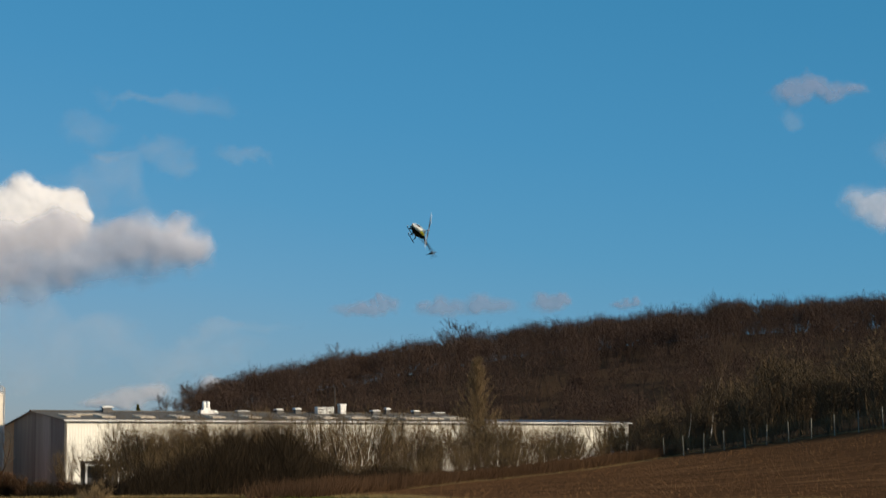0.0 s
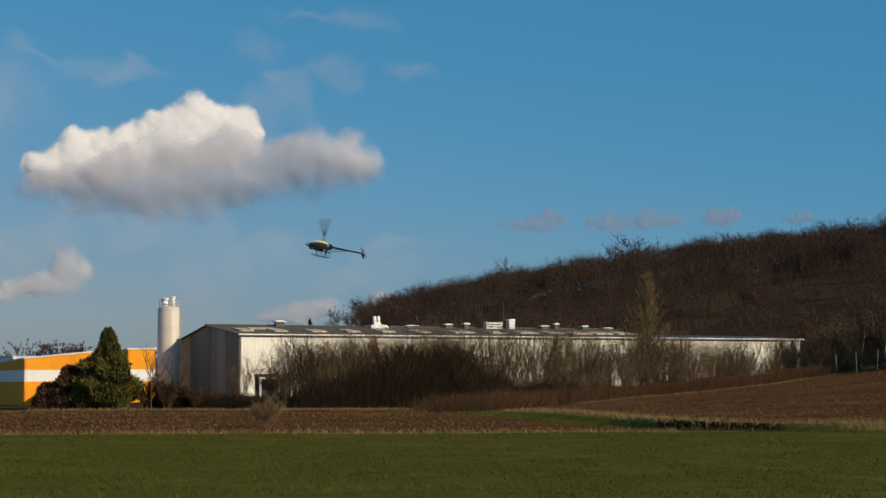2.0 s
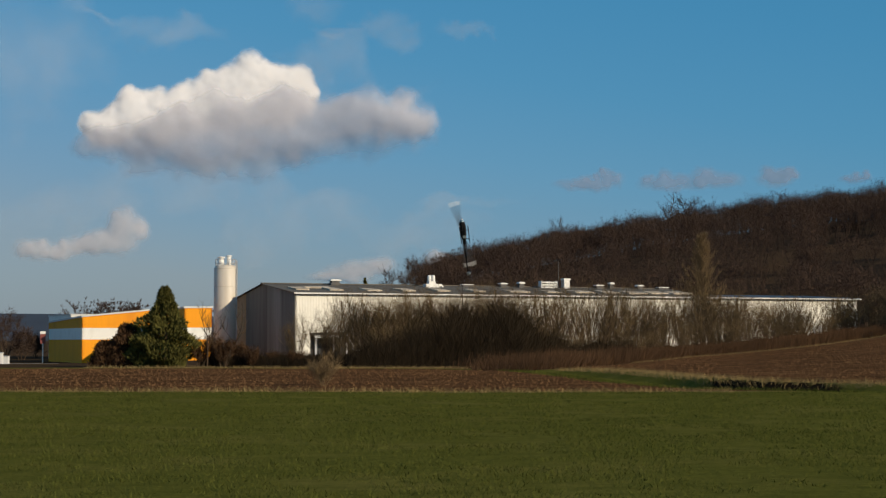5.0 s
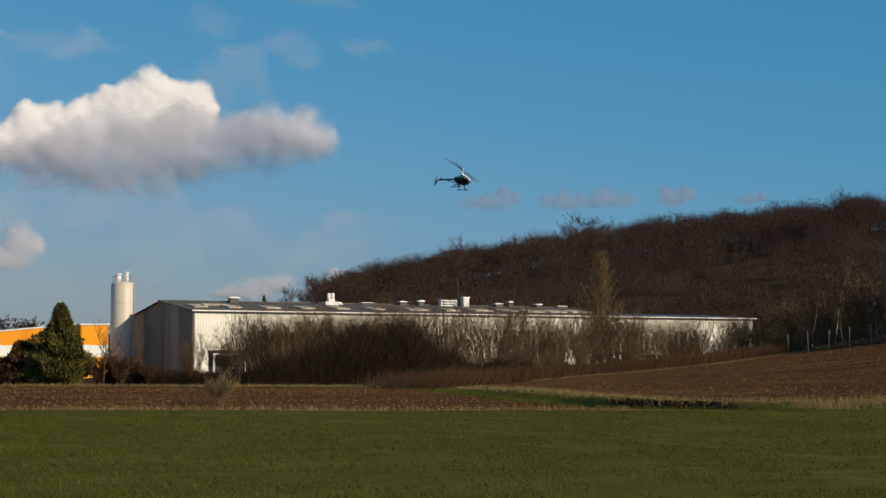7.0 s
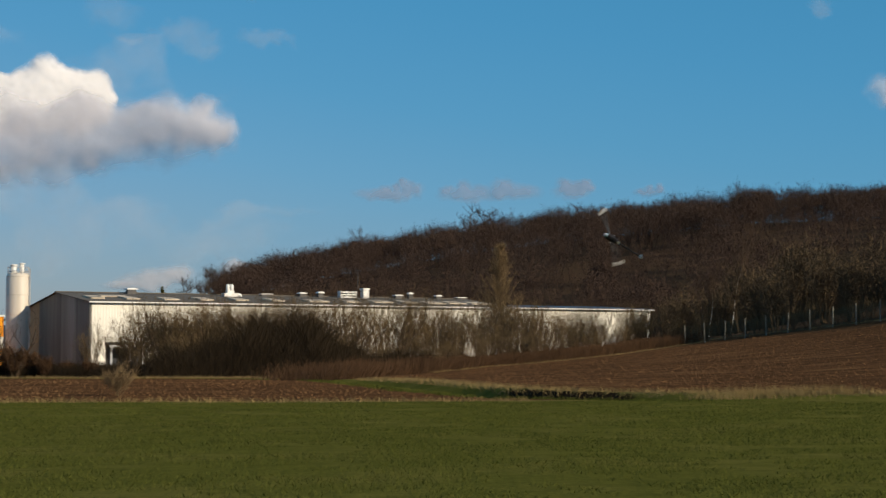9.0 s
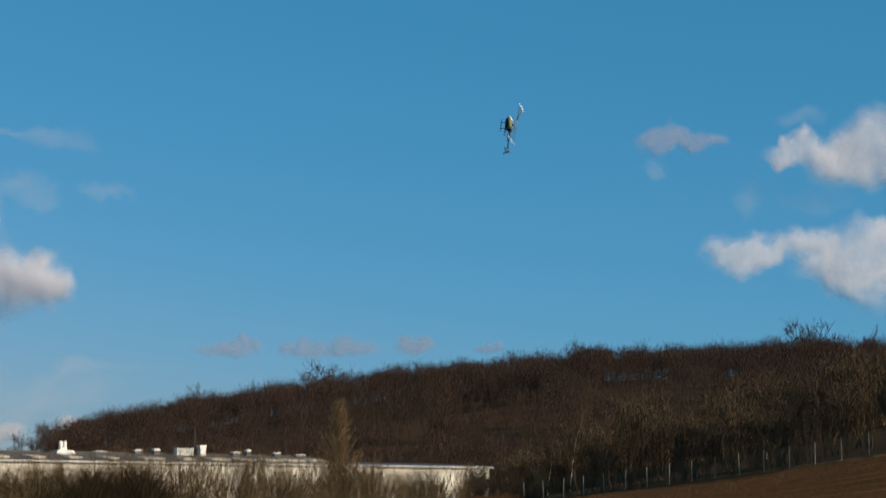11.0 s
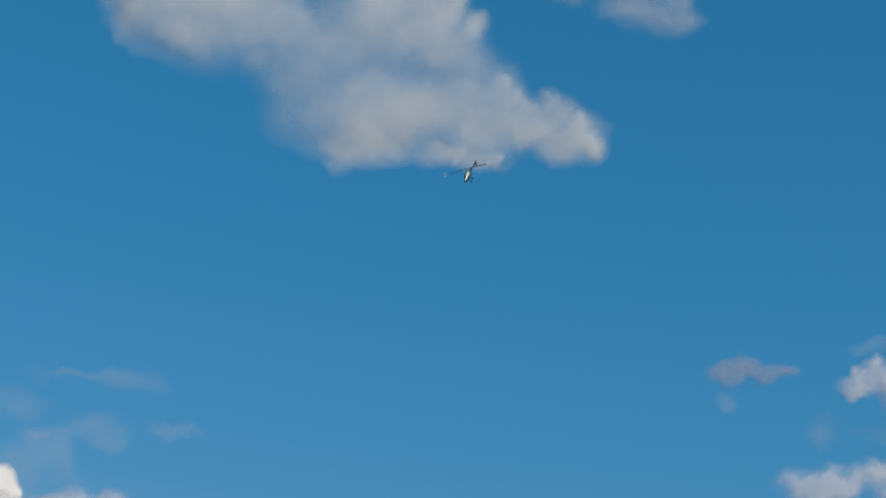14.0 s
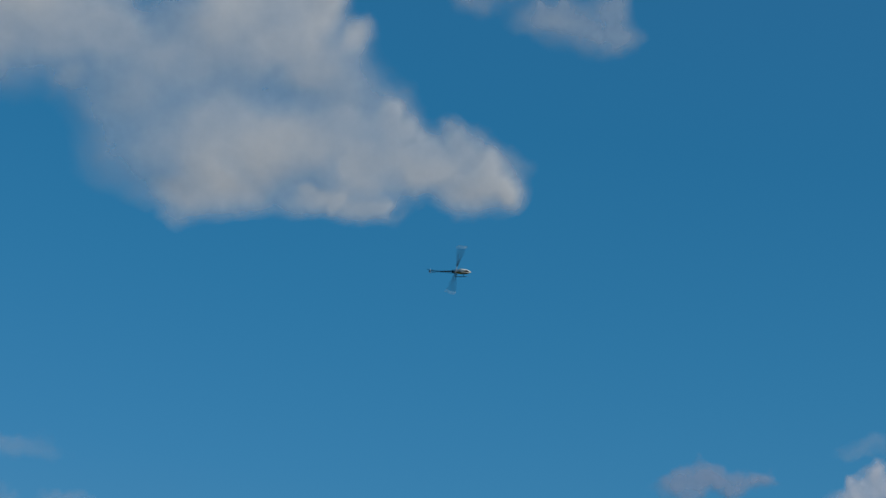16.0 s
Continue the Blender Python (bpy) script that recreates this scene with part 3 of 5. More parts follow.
def roof_plant():
    for x, y, w, d, h in ((8.6, 11.0, 1.9, 1.5, 1.15), (31.0, 11.2, 1.5, 1.2, 0.9), (33.2, 10.6, 1.2, 1.2, 1.2), (44.6, 11.2, 1.7, 1.2, 0.8), (46.4, 11.3, 1.0, 1.0, 1.3), (50.3, 10.8, 1.4, 1.1, 0.9),
                          (26.0, 11.0, 2.4, 1.0, 0.55), (54.0, 11.2, 2.2, 1.0, 0.5)):
        roof_vent(x, y, w, d, h)
    tanks = thing("extractor_unit", "twin white drums on a grey steel base on the roof", "extractor", WH @ pose(20.6, 9.6, roof_z(9.6) + 0.05) @ Matrix.Diagonal((0.62, 0.62, 0.8, 1)))
    part("base", Soup().box(-1.4, -0.8, -0.15, 1.4, 0.8, 0.55).box(-0.7, -0.6, 0.55, 0.7, 0.6, 0.95), M["galv"], tanks)
    part("duct", Soup().tube([(1.2, 0, 0.3), (2.1, 0, 0.3), (2.4, 0, 0.0)], [0.3, 0.3, 0.3], 10), M["galv"], tanks)
    for dx in (-0.42, 0.42):
        part("drum", Soup().tube([(dx, 0, 0.9), (dx, 0, 1.0), (dx, 0, 1.75), (dx, 0, 1.9)], [0.28, 0.36, 0.36, 0.2], 14), M["white"], tanks, "white painted drum", True)
    rack = thing("cooling_unit", "white slatted cooling unit on the warehouse roof", "cooling unit", WH @ pose(37.0, 10.6, roof_z(10.6) + 0.05) @ Matrix.Diagonal((0.75, 0.75, 0.62, 1)))
    for x in (-1.44, 0.0, 1.44):
        part("upright", Soup().box(x - 0.06, -0.6, -0.2, x + 0.06, 0.6, 1.5), M["galv"], rack)
    for k in range(3):
        for x in (-1.37, 0.07):
            part("slat", Soup().box(x, -0.62, 0.1 + 0.5 * k, x + 1.3, 0.62, 0.36 + 0.5 * k), M["white"], rack)
    box = thing("air_handler", "grey steel air handling box on the warehouse roof", "air handler", WH @ pose(39.6, 10.8, roof_z(10.8) + 0.05) @ Matrix.Diagonal((0.8, 0.8, 0.75, 1)))
    part("body", Soup().box(-0.5, -0.5, -0.2, 0.5, 0.5, 1.5), M["galv"], box)
    part("cowl", Soup().box(-0.6, -0.6, 1.5, 0.6, 0.6, 1.7), M["white"], box)
    mast = thing("aerial_mast", "thin dark aerial mast on the warehouse roof", "mast", WH @ pose(38.9, 11.4, roof_z(11.4)))
    part("pole", Soup().tube([(0, 0, -0.1), (0, 0, 3.6)], [0.06, 0.035], 6), M["dark"], mast)
    part("foot", Soup().box(-0.2, -0.2, -0.15, 0.2, 0.2, 0.2), M["dark"], mast)


def shed():
    """The little open shelter at the warehouse's corner."""
    ob = thing("shelter", "small open shelter with a dark flat roof by the warehouse", "shelter", pose(-18.9, 184.5, 0, 0, 0, 18) @ Matrix.Diagonal((0.9, 0.8, 0.82, 1)))
    part("roof", Soup().box(-2.2, -1.6, 2.65, 2.2, 1.6, 3.0), M["dark"], ob)
    part("fascia", Soup().box(-2.2, -1.66, 2.35, 2.2, -1.6, 2.65), M["white"], ob, "white painted fascia")
    for x in (-2.0, 0.2, 2.0):
        part("post", Soup().box(x - 0.12, -1.5, -0.2, x + 0.12, -1.3, 2.65), M["galv"], ob)
    part("back_wall", Soup().box(-2.1, 1.3, -0.2, 2.1, 1.5, 2.65), M["dark"], ob)


def silo():
    p = (-38.0, 232.9)
    ob = thing("silo", "tall beige cylindrical silo with white filters on top", "silo", pose(p[0] * 0.9, p[1] * 0.9, 1.6 * 0.1) @ Matrix.Scale(0.9, 4))
    part("shell", Soup().tube([(0, 0, -3), (0, 0, 2), (0, 0, 11.3), (0, 0, 11.75)], [1.55, 1.55, 1.55, 1.2], 40), M["silo"], ob, smooth=True)
    for z in (3.6, 6.2, 8.8, 11.2):
        part("seam_band", Soup().tube([(0, 0, z), (0, 0, z + 0.08)], [1.575, 1.575], 40, False), M["silo"], ob)
    rail = Soup()
    for k in range(12):
        a = k * math.pi / 6
        rail.tube([(1.35 * math.cos(a), 1.35 * math.sin(a), 11.3), (1.35 * math.cos(a), 1.35 * math.sin(a), 12.5)], [0.035, 0.035], 4)
    ring = [(1.35 * math.cos(k * math.pi / 12), 1.35 * math.sin(k * math.pi / 12)) for k in range(25)]
    for z in (11.95, 12.5):
        rail.tube([(x, y, z) for x, y in ring], [0.035] * 25, 4)
    part("guard_rail", rail, M["galv"], ob)
    for x, y, h, r in ((-0.55, -0.2, 12.7, 0.38), (0.45, 0.1, 12.9, 0.3)):
        f = part("filter", Soup().tube([(x, y, 11.5), (x, y, h)], [r, r], 14), M["white"], ob, "white dust filter", True)
        part("cap", Soup().tube([(x, y, h), (x, y, h + 0.12), (x, y, h + 0.2)], [r + 0.14, r + 0.14, r * 0.6], 14), M["white"], f)
    part("ladder", Soup().box(1.5, -0.6, 0, 1.62, -0.55, 12.3).box(1.5, -0.1, 0, 1.62, -0.05, 12.3), M["galv"], ob)


def orange_halls():
    turn = math.degrees(math.atan2(0.428, 0.904))
    specs = [(pose(-47.8, 194.2, -1.0, 0, 0, turn), 11.0, 20.0, 5.25, 6.38, 4.8, 2.75, 4.05),
             (pose(-34.3, 183.6, -1.0, 0, 0, turn), 3.0, 12.0, 6.05, 6.1, 5.7, 2.75, 4.0)]
    for k, (m, w, d, ha, hb, hc, b0, b1) in enumerate(specs):
        ob = thing("orange_hall", "orange metal-clad hall with a white band round it" if k == 0 else "smaller orange hall with white band behind the conifer", "hall", m, "orange halls")
        # front is slanted along x, side falls back along y
        def top(x, y):
            return ha + (hb - ha) * x / w + (hc - ha) * y / d
        def slab(x0, y0, x1, y1, za, zb, t=0.15):
            """An upright slab; za and zb give its foot and head at both ends, None the roofline."""
            heads = [top(x0, y0), top(x1, y1)] if zb is None else [zb, zb]
            n = Vector((y1 - y0, x0 - x1, 0)).normalized() * -t
            v = [(x0, y0, za), (x1, y1, za), (x1, y1, heads[1]), (x0, y0, heads[0])]
            v += [(x + n.x, y + n.y, z) for x, y, z in v]
            return Soup().add(v, [(0, 1, 2, 3), (7, 6, 5, 4), (0, 4, 5, 1), (1, 5, 6, 2), (2, 6, 7, 3), (3, 7, 4, 0)])
        for name, x0, y0, x1, y1 in (("front", 0, 0, w, 0), ("side", 0, d, 0, 0), ("end", w, 0, w, d), ("rear", w, d, 0, d)):
            part(name + "_base", slab(x0, y0, x1, y1, 0, b0), M["orange"], ob)
            part(name + "_band", slab(x0, y0, x1, y1, b0, b1), M["white"], ob, "white cladding band")
            part(name + "_top", slab(x0, y0, x1, y1, b1, None), M["orange"], ob)
        part("roof", Soup().add([(-0.1, -0.1, top(0, 0)), (w + 0.1, -0.1, top(w, 0)), (w + 0.1, d, top(w, d)), (-0.1, d, top(0, d)),
                                 (-0.1, -0.1, top(0, 0) + 0.18), (w + 0.1, -0.1, top(w, 0) + 0.18), (w + 0.1, d, top(w, d) + 0.18), (-0.1, d, top(0, d) + 0.18)],
                                [(0, 3, 2, 1), (4, 5, 6, 7), (0, 1, 5, 4), (1, 2, 6, 5), (2, 3, 7, 6), (3, 0, 4, 7)]), M["galv"], ob)
        for i in range(1, int(w / 4) + 1):
            part("joint_trim", Soup().box(4 * i - 0.05, -0.03, 0, 4 * i + 0.05, 0.0, b0 - 0.02), M["orange"], ob)
    low = thing("white_hall", "low white flat-roofed hall behind the orange hall", "hall", pose(-58.6, 232, -1.0, 0, 0, turn))
    part("wall", Soup().box(0, 0, 0, 16, 16, 6.05), M["white"], low)
    part("roof_edge", Soup().box(-0.1, -0.1, 6.05, 16.1, 16.1, 6.2), M["galv"], low)


warehouse()
roof_plant()
shed()
silo()
orange_halls()


# ---- fence along the top of the field ----
def fence():
    ob = thing("fence", "green wire fence on pale concrete posts along the field", "fence", pose(0, 0, 0))
    a, b = Vector((35.0, 160.5)), Vector((56.5, 126.0))
    n = 17
    spots = [a.lerp(b, k / (n - 1)) for k in range(n)]
    post = Soup().box(-0.035, -0.035, -0.3, 0.035, 0.035, 1.75).add([(-0.035, -0.035, 1.75), (0.035, -0.035, 1.75), (0.035, 0.035, 1.75), (-0.035, 0.035, 1.75), (0, 0, 1.82)], [(0, 1, 4), (1, 2, 4), (2, 3, 4), (3, 0, 4)]).mesh("post", M["concrete"])
    rng = random.Random(4)
    for p in spots:
        part("post", post, None, ob, at=pose(p.x, p.y, float(land(p.x, p.y)), rng.uniform(-2, 2), rng.uniform(-2, 2), rng.uniform(0, 20)))
    for p, q in zip(spots, spots[1:]):
        zp, zq = float(land(p.x, p.y)), float(land(q.x, q.y))
        s = Soup()
        for k in range(9):
            h = 0.1 + 0.185 * k
            s.tube([(p.x, p.y, zp + h), (q.x, q.y, zq + h)], [0.005, 0.005], 3, False)
        for k in range(1, 14):
            o = p.lerp(q, k / 14)
            zo = zp + (zq - zp) * k / 14
            s.tube([(o.x, o.y, zo + 0.1), (o.x, o.y, zo + 1.58)], [0.004, 0.004], 3, False)
        part("mesh_panel", s, M["wire"], ob)


fence()


# ---- hedge and shrubs before the warehouse ----
def hedge():
    rng = random.Random(11)
    kinds = []
    for k in range(7):
        ob = bare_plant("bare_shrub", "leafless many-stemmed shrub with fine brown twigs", "shrub", 100 + k, 5.0, 0.38, 14, 850, 0.7, 0.0065, M["twig"], pose(0, 0, -50), "hedge shrubs", 2, 0.15, 0.42, 5, 0.45)
        kinds.append(ob)
    used = set()

    def plant(x, y, h):
        k = int(rng.random() * 7)
        m = ground_at(x, y, rng.uniform(0, 360))
        s = h / 5.0
        ob = kinds[k]
        if k in used:
            ob = copy_thing(ob, m)
        else:
            used.add(k)
            ob.matrix_basis = m
        ob.scale = (s * rng.uniform(0.9, 1.25), s * rng.uniform(0.9, 1.25), s)
    for x0, y0, x1, y1, n, h0, h1 in HEDGE:
        for i in range(n):
            t = (i + rng.uniform(-0.3, 0.3)) / max(n - 1, 1)
            plant(x0 + (x1 - x0) * t + rng.uniform(-0.6, 0.6), y0 + (y1 - y0) * t + rng.uniform(-1.5, 1.5), rng.uniform(h0, h1))


# from x, y to x, y; how many; heights
HEDGE = [(17.2, 170, 22, 173, 5, 6.4, 7.4),
         (-11.6, 121, -9.5, 124, 3, 4.0, 5.2), (-14.2, 122, -11.2, 125, 4, 3.6, 4.9),
         (-10, 108.5, 0, 111.5, 12, 1.6, 2.8), (1, 114, 12, 139, 22, 2.0, 3.4), (12, 142, 33, 170, 26, 2.4, 3.8), (-12, 120, 2, 124, 8, 2.4, 3.4),
         (-9.5, 112, 0.5, 117, 18, 4.4, 6.3), (-8.5, 108, -0.5, 112, 9, 2.4, 3.6), (-11, 128, 3, 132, 8, 5.2, 7.0), (2, 119, 12, 145, 9, 4.8, 6.8),
         (8, 140, 20, 165, 9, 5.2, 7.6), (22, 166, 25, 172, 4, 4.4, 5.6), (27.6, 182, 30.6, 186, 4, 5.0, 6.2), (34.2, 186, 37.2, 190, 4, 4.8, 5.8), (35.5, 166.5, 55, 133, 26, 1.8, 3.6)]
hedge()


def low_growth():
    """Brambles and dry grass below the hedge and along the field's edge."""
    rng = random.Random(21)
    tri = []
    for i in range(64000):
        if rng.random() < 0.65:
            t = rng.random()
            x = 0.0 + 36 * t + rng.gauss(0, 1.2)
            y = float(np.interp(x, SOIL_X, SOIL_Y)) + abs(rng.gauss(0, 1)) * (9 - 3 * t) + 0.5
        else:
            x, y = rng.uniform(-8.6, 4), rng.uniform(109.5, 122)
        h = rng.uniform(0.4, 1.9 if y < 123 else 1.25) * 0.8 * (0.6 + 0.8 * noise.noise(Vector((x * 0.35, y * 0.2, 0))) ** 2 + 0.25) * (1 + 0.45 * float(ramp(x, 4.0, 14.0)))
        d = Vector((rng.gauss(0, 0.5), rng.gauss(0, 0.5), 1)).normalized() * h
        w = 0.025
        tri.append((x, y, d.x, d.y, d.z, w))
    a = np.array(tri)
    z = land(a[:, 0], a[:, 1]) - 0.05
    b = np.stack([a[:, 0], a[:, 1], z], 1)
    off = np.stack([a[:, 5], np.zeros(len(a)), np.zeros(len(a))], 1)
    t = np.stack([b - off, b + off, b + a[:, 2:5]], 1)
    tagged(new("bramble_thicket", tri_mesh("bramble_thicket", t, M["bramble"])), "brown dry brambles and weeds below the hedge", "undergrowth", kind="stuff")


    # the dense heart of the hedge, high in its middle and thinning to both ends; its shade is in the twig colour
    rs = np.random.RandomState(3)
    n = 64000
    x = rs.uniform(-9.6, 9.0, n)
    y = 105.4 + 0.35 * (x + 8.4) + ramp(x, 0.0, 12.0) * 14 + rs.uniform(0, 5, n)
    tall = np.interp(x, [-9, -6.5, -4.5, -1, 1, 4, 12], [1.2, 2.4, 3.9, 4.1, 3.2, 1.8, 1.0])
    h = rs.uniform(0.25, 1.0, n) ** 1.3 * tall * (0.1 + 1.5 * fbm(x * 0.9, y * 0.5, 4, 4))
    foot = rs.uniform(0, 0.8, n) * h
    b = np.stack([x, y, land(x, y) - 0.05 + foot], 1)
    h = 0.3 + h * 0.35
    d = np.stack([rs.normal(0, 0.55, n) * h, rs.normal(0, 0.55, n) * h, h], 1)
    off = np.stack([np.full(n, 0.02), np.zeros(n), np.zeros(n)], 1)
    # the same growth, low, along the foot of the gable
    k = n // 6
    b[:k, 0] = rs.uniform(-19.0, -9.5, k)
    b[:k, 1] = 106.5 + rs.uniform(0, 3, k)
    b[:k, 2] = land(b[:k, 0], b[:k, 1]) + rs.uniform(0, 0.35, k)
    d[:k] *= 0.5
    tagged(new("dark_thicket", tri_mesh("dark_thicket", np.stack([b - off, b + off, b + d], 1), M["thicket"])), "dense shade-dark thicket at the foot of the hedge", "undergrowth", kind="stuff")


low_growth()


def conifer():
    rng = random.Random(5)
    ob = thing("conifer", "dark green bushy conifer at the field's far edge", "tree", ground_at(-20.9, 105.5))
    part("trunk", Soup().tube([(0, 0, -0.2), (0.03, 0, 2), (0, 0.05, 4.5)], [0.16, 0.11, 0.02], 7), M["bark"], ob)
    part("crown", tri_mesh("crown", needles(rng, 4.75, 1.95, 12000), M["needle"]), None, ob)
    for dx, h, w, n, mat, lab in ((-2.3, 2.5, 1.1, 3600, "bramble", "dark brown dense bush beside the conifer"), (-1.3, 1.9, 0.9, 2500, "needle", "dark evergreen bush beside the conifer"),
                                  (-3.5, 1.5, 1.0, 2600, "bramble", "low dark brown bush beside the conifer")):
        o = thing("dense_bush", lab, "bush", ground_at(-20.9 + dx, 106.5 + 0.4 * dx))
        part("trunk", Soup().tube([(0, 0, -0.2), (0, 0, h * 0.8)], [0.07, 0.02], 6), M["bark"], o)
        part("crown", tri_mesh("crown", needles(rng, h, w, n, True), M[mat]), None, o)


def far_fir():
    p = az_el(-4.72, 0, 300)
    ob = thing("fir", "small dark pointed fir behind the warehouse roof", "tree", ground_at(p.x, p.y))
    h = 12.3 - float(land(p.x, p.y))
    part("trunk", Soup().tube([(0, 0, -0.2), (0, 0, h * 0.9)], [0.2, 0.04], 6), M["bark"], ob)
    part("crown", tri_mesh("crown", needles(random.Random(8), h, 1.7, 4000), M["needle"]), None, ob)


def needles(rng, h, w, n, round_top=False):
    tri = np.zeros((n, 3, 3))
    for i in range(n):
        t = rng.random() ** (0.8 if round_top else 1.25)
        a = rng.uniform(0, 6.283)
        lobe = 0.8 + 0.85 * noise.noise(Vector((math.cos(a) * 1.6, math.sin(a) * 1.6, t * h * 1.3 + w * 7)))
        prof = math.sqrt(max(0.02, 1 - (max(t, 0.35) - 0.35) ** 2 / 0.43)) if round_top else min(1.0, (1 - t) * 1.55 + 0.05) * (0.75 + 0.25 * min(1, t * 5))
        r = w * prof * lobe * (0.55 + 0.45 * math.sqrt(rng.random()))
        p = Vector((r * math.cos(a), r * math.sin(a), t * h + 0.05))
        d = Vector((math.cos(a) * 0.5 + rng.gauss(0, 0.3), math.sin(a) * 0.5 + rng.gauss(0, 0.3), 0.7 + rng.gauss(0, 0.3))).normalized()
        s = d.cross(Vector((rng.gauss(0, 1), rng.gauss(0, 1), rng.gauss(0, 1)))).normalized() * 0.055
        tri[i] = p - s, p + s, p + d * rng.uniform(0.16, 0.34)
    return tri


conifer()
far_fir()


# ---- single trees ----
M["straw_twig"] = twig_surface("poplar_twigs", (0.22, 0.155, 0.082), (0.13, 0.092, 0.052))
def poplar():
    rng = random.Random(31)
    ob = thing("poplar", "slim upright leafless poplar with pale twigs before the wood", "tree", ground_at(19.2, 174.5))
    h = 11.6
    trunk, limb, spots = Soup(), Soup(), []
    trunk.tube([(0, 0, -0.2), (0.1, 0, 4), (0, 0.1, 8), (0, 0, h)], [0.2, 0.15, 0.08, 0.01], 6)
    for i in range(170):
        t = rng.uniform(0.06, 0.97)
        a = rng.uniform(0, 6.283)
        l = (0.3 + 4.8 * (1 - t)) * rng.uniform(0.6, 1.15)
        p = Vector((0, 0, t * h))
        d = Vector((math.cos(a) * 0.8, math.sin(a) * 0.8, 1)).normalized()
        q, r = p + d * l * 0.5, p + d * l + Vector((0, 0, 0.12 * l))
        limb.tube([p, q, r], [0.035, 0.022, 0.008], 3, False)
        spots += [(p.lerp(r, k / 5), d) for k in range(1, 6)]
    part("trunk", trunk, M["bark"], ob)
    part("limb", limb, M["straw_twig"], ob)
    part("crown", tri_mesh("crown", twig_array(rng, spots, 8000, 0.6, 0.012, 1.2), M["straw_twig"]), None, ob)


def single_trees():
    poplar()
    bare_plant("bare_sapling", "thin leafless sapling beside the conifer", "tree", 41, 4.4, 0.5, 1, 60, 0.5, 0.008, M["twig"], ground_at(-18.3, 105.5), "saplings", 2, 0.3, 0.1, 4)
    bare_plant("bare_sapling", "thin leaning leafless sapling beside the conifer", "tree", 42, 4.6, 0.9, 2, 80, 0.5, 0.008, M["twig"], ground_at(-17.6, 106.5), "saplings", 2, 0.3, 0.9, 4)
    for k, (x, y, h) in enumerate(((-18.9, 106.3, 2.1), (-18.1, 107, 2.2), (-17.4, 106, 1.8), (-16.6, 107, 1.6), (-15.8, 106.5, 1.1), (-14.6, 107.5, 0.8), (-13.2, 107, 0.9))):
        bare_plant("dry_bush", "low brown leafless bush at the field's edge", "bush", 50 + k, h, 0.7, 8, 1400, 0.4, 0.012, M["bramble"], ground_at(x, y), "dry bushes", 1, 0.2, 0.5, 4)
    bare_plant("dry_bush", "thin tuft of tall dry weeds in the field", "bush", 57, 1.25, 0.8, 16, 1500, 0.3, 0.007, M["straw_twig"], ground_at(-6.6, 62.0), "dry bushes", 1, 0.1, 1.0, 4, 0.25, M["straw_twig"])
    # far tree behind the halls, round and leafless
    bare_plant("bare_tree", "round leafless tree behind the orange halls", "tree", 61, 9.2, 0.8, 3, 9000, 0.5, 0.026, M["wood"], ground_at(-59, 253), "far trees", 2, 0.3, 0.5, 5, 1, None, (0.6, 0.5, 0.36))
    bare_plant("bare_tree", "round leafless tree behind the orange halls", "tree", 62, 8.8, 0.8, 3, 9000, 0.5, 0.026, M["wood"], ground_at(-54.5, 250), "far trees", 2, 0.3, 0.5, 5, 1, None, (0.6, 0.45, 0.36))
    for k, (az, r, h) in enumerate(((-16.9, 240, 6.8), (-16.2, 250, 7.2), (-15.7, 235, 4.5), (-17.6, 250, 7.5), (-15.3, 260, 3.5), (-18.4, 240, 6))):
        p = az_el(az, 0, r)
        bare_plant("bare_tree", "dark leafless tree beside the yard", "tree", 70 + k, h, 0.7, 3, 2400, 0.7, 0.022, M["wood"], ground_at(p.x, p.y), "far trees", 2, 0.15, 0.4, 5, 1, None, (0.5, 0.45, 0.45))
    for k, (az, r, h) in enumerate(((5.3, 470, 15), (5.75, 480, 14.5), (21.2, 470, 16), (21.9, 470, 15.5), (23.4, 470, 14), (-3.3, 420, 12.5), (-3.8, 400, 11.5), (-2.95, 430, 11.5), (-3.55, 410, 9.0), (1.6, 470, 13.5), (14.3, 490, 14.5))):
        p = az_el(az, 0, r)
        bare_plant("bare_tree", "tall open-crowned leafless tree above the wood", "tree", 130 + k, h, 0.95, 1, 1200, 0.8, 0.02, M["wood"], ground_at(p.x, p.y), "crest trees", 2, 0.4, 0.1, 8)
    for k, (az, r, h) in enumerate(((13.05, 182, 9.0), (13.75, 178, 13.6), (20.1, 165, 9.5), (5.1, 250, 12.0), (0.9, 290, 12.0))):
        p = az_el(az, 0, r)
        bare_plant("birch", "slender pale-stemmed birch at the wood's edge", "tree", 90 + k, h, 0.22, 1, 700, 0.6, 0.010, M["wood"], ground_at(p.x, p.y), "birches", 2, 0.35, 0.02, 12, 0.3, M["birch"])


single_trees()


# ---- woodland on the hill ----
def wood(name, label, spots, variants, material):
    """Many trees joined into one: spots are rows of x, y, height, variant, turn."""
    out = []
    for x, y, h, k, turn in spots:
        v = variants[int(k)]
        c, s = math.cos(turn), math.sin(turn)
        m = np.array(((c, s, 0), (-s, c, 0), (0, 0, 1))) * h
        out.append(v @ m + np.array((x, y, float(land(x, y)) - 0.3)))
    tagged(new(name, tri_mesh(name, np.concatenate(out), material)), label, "woodland", kind="stuff")


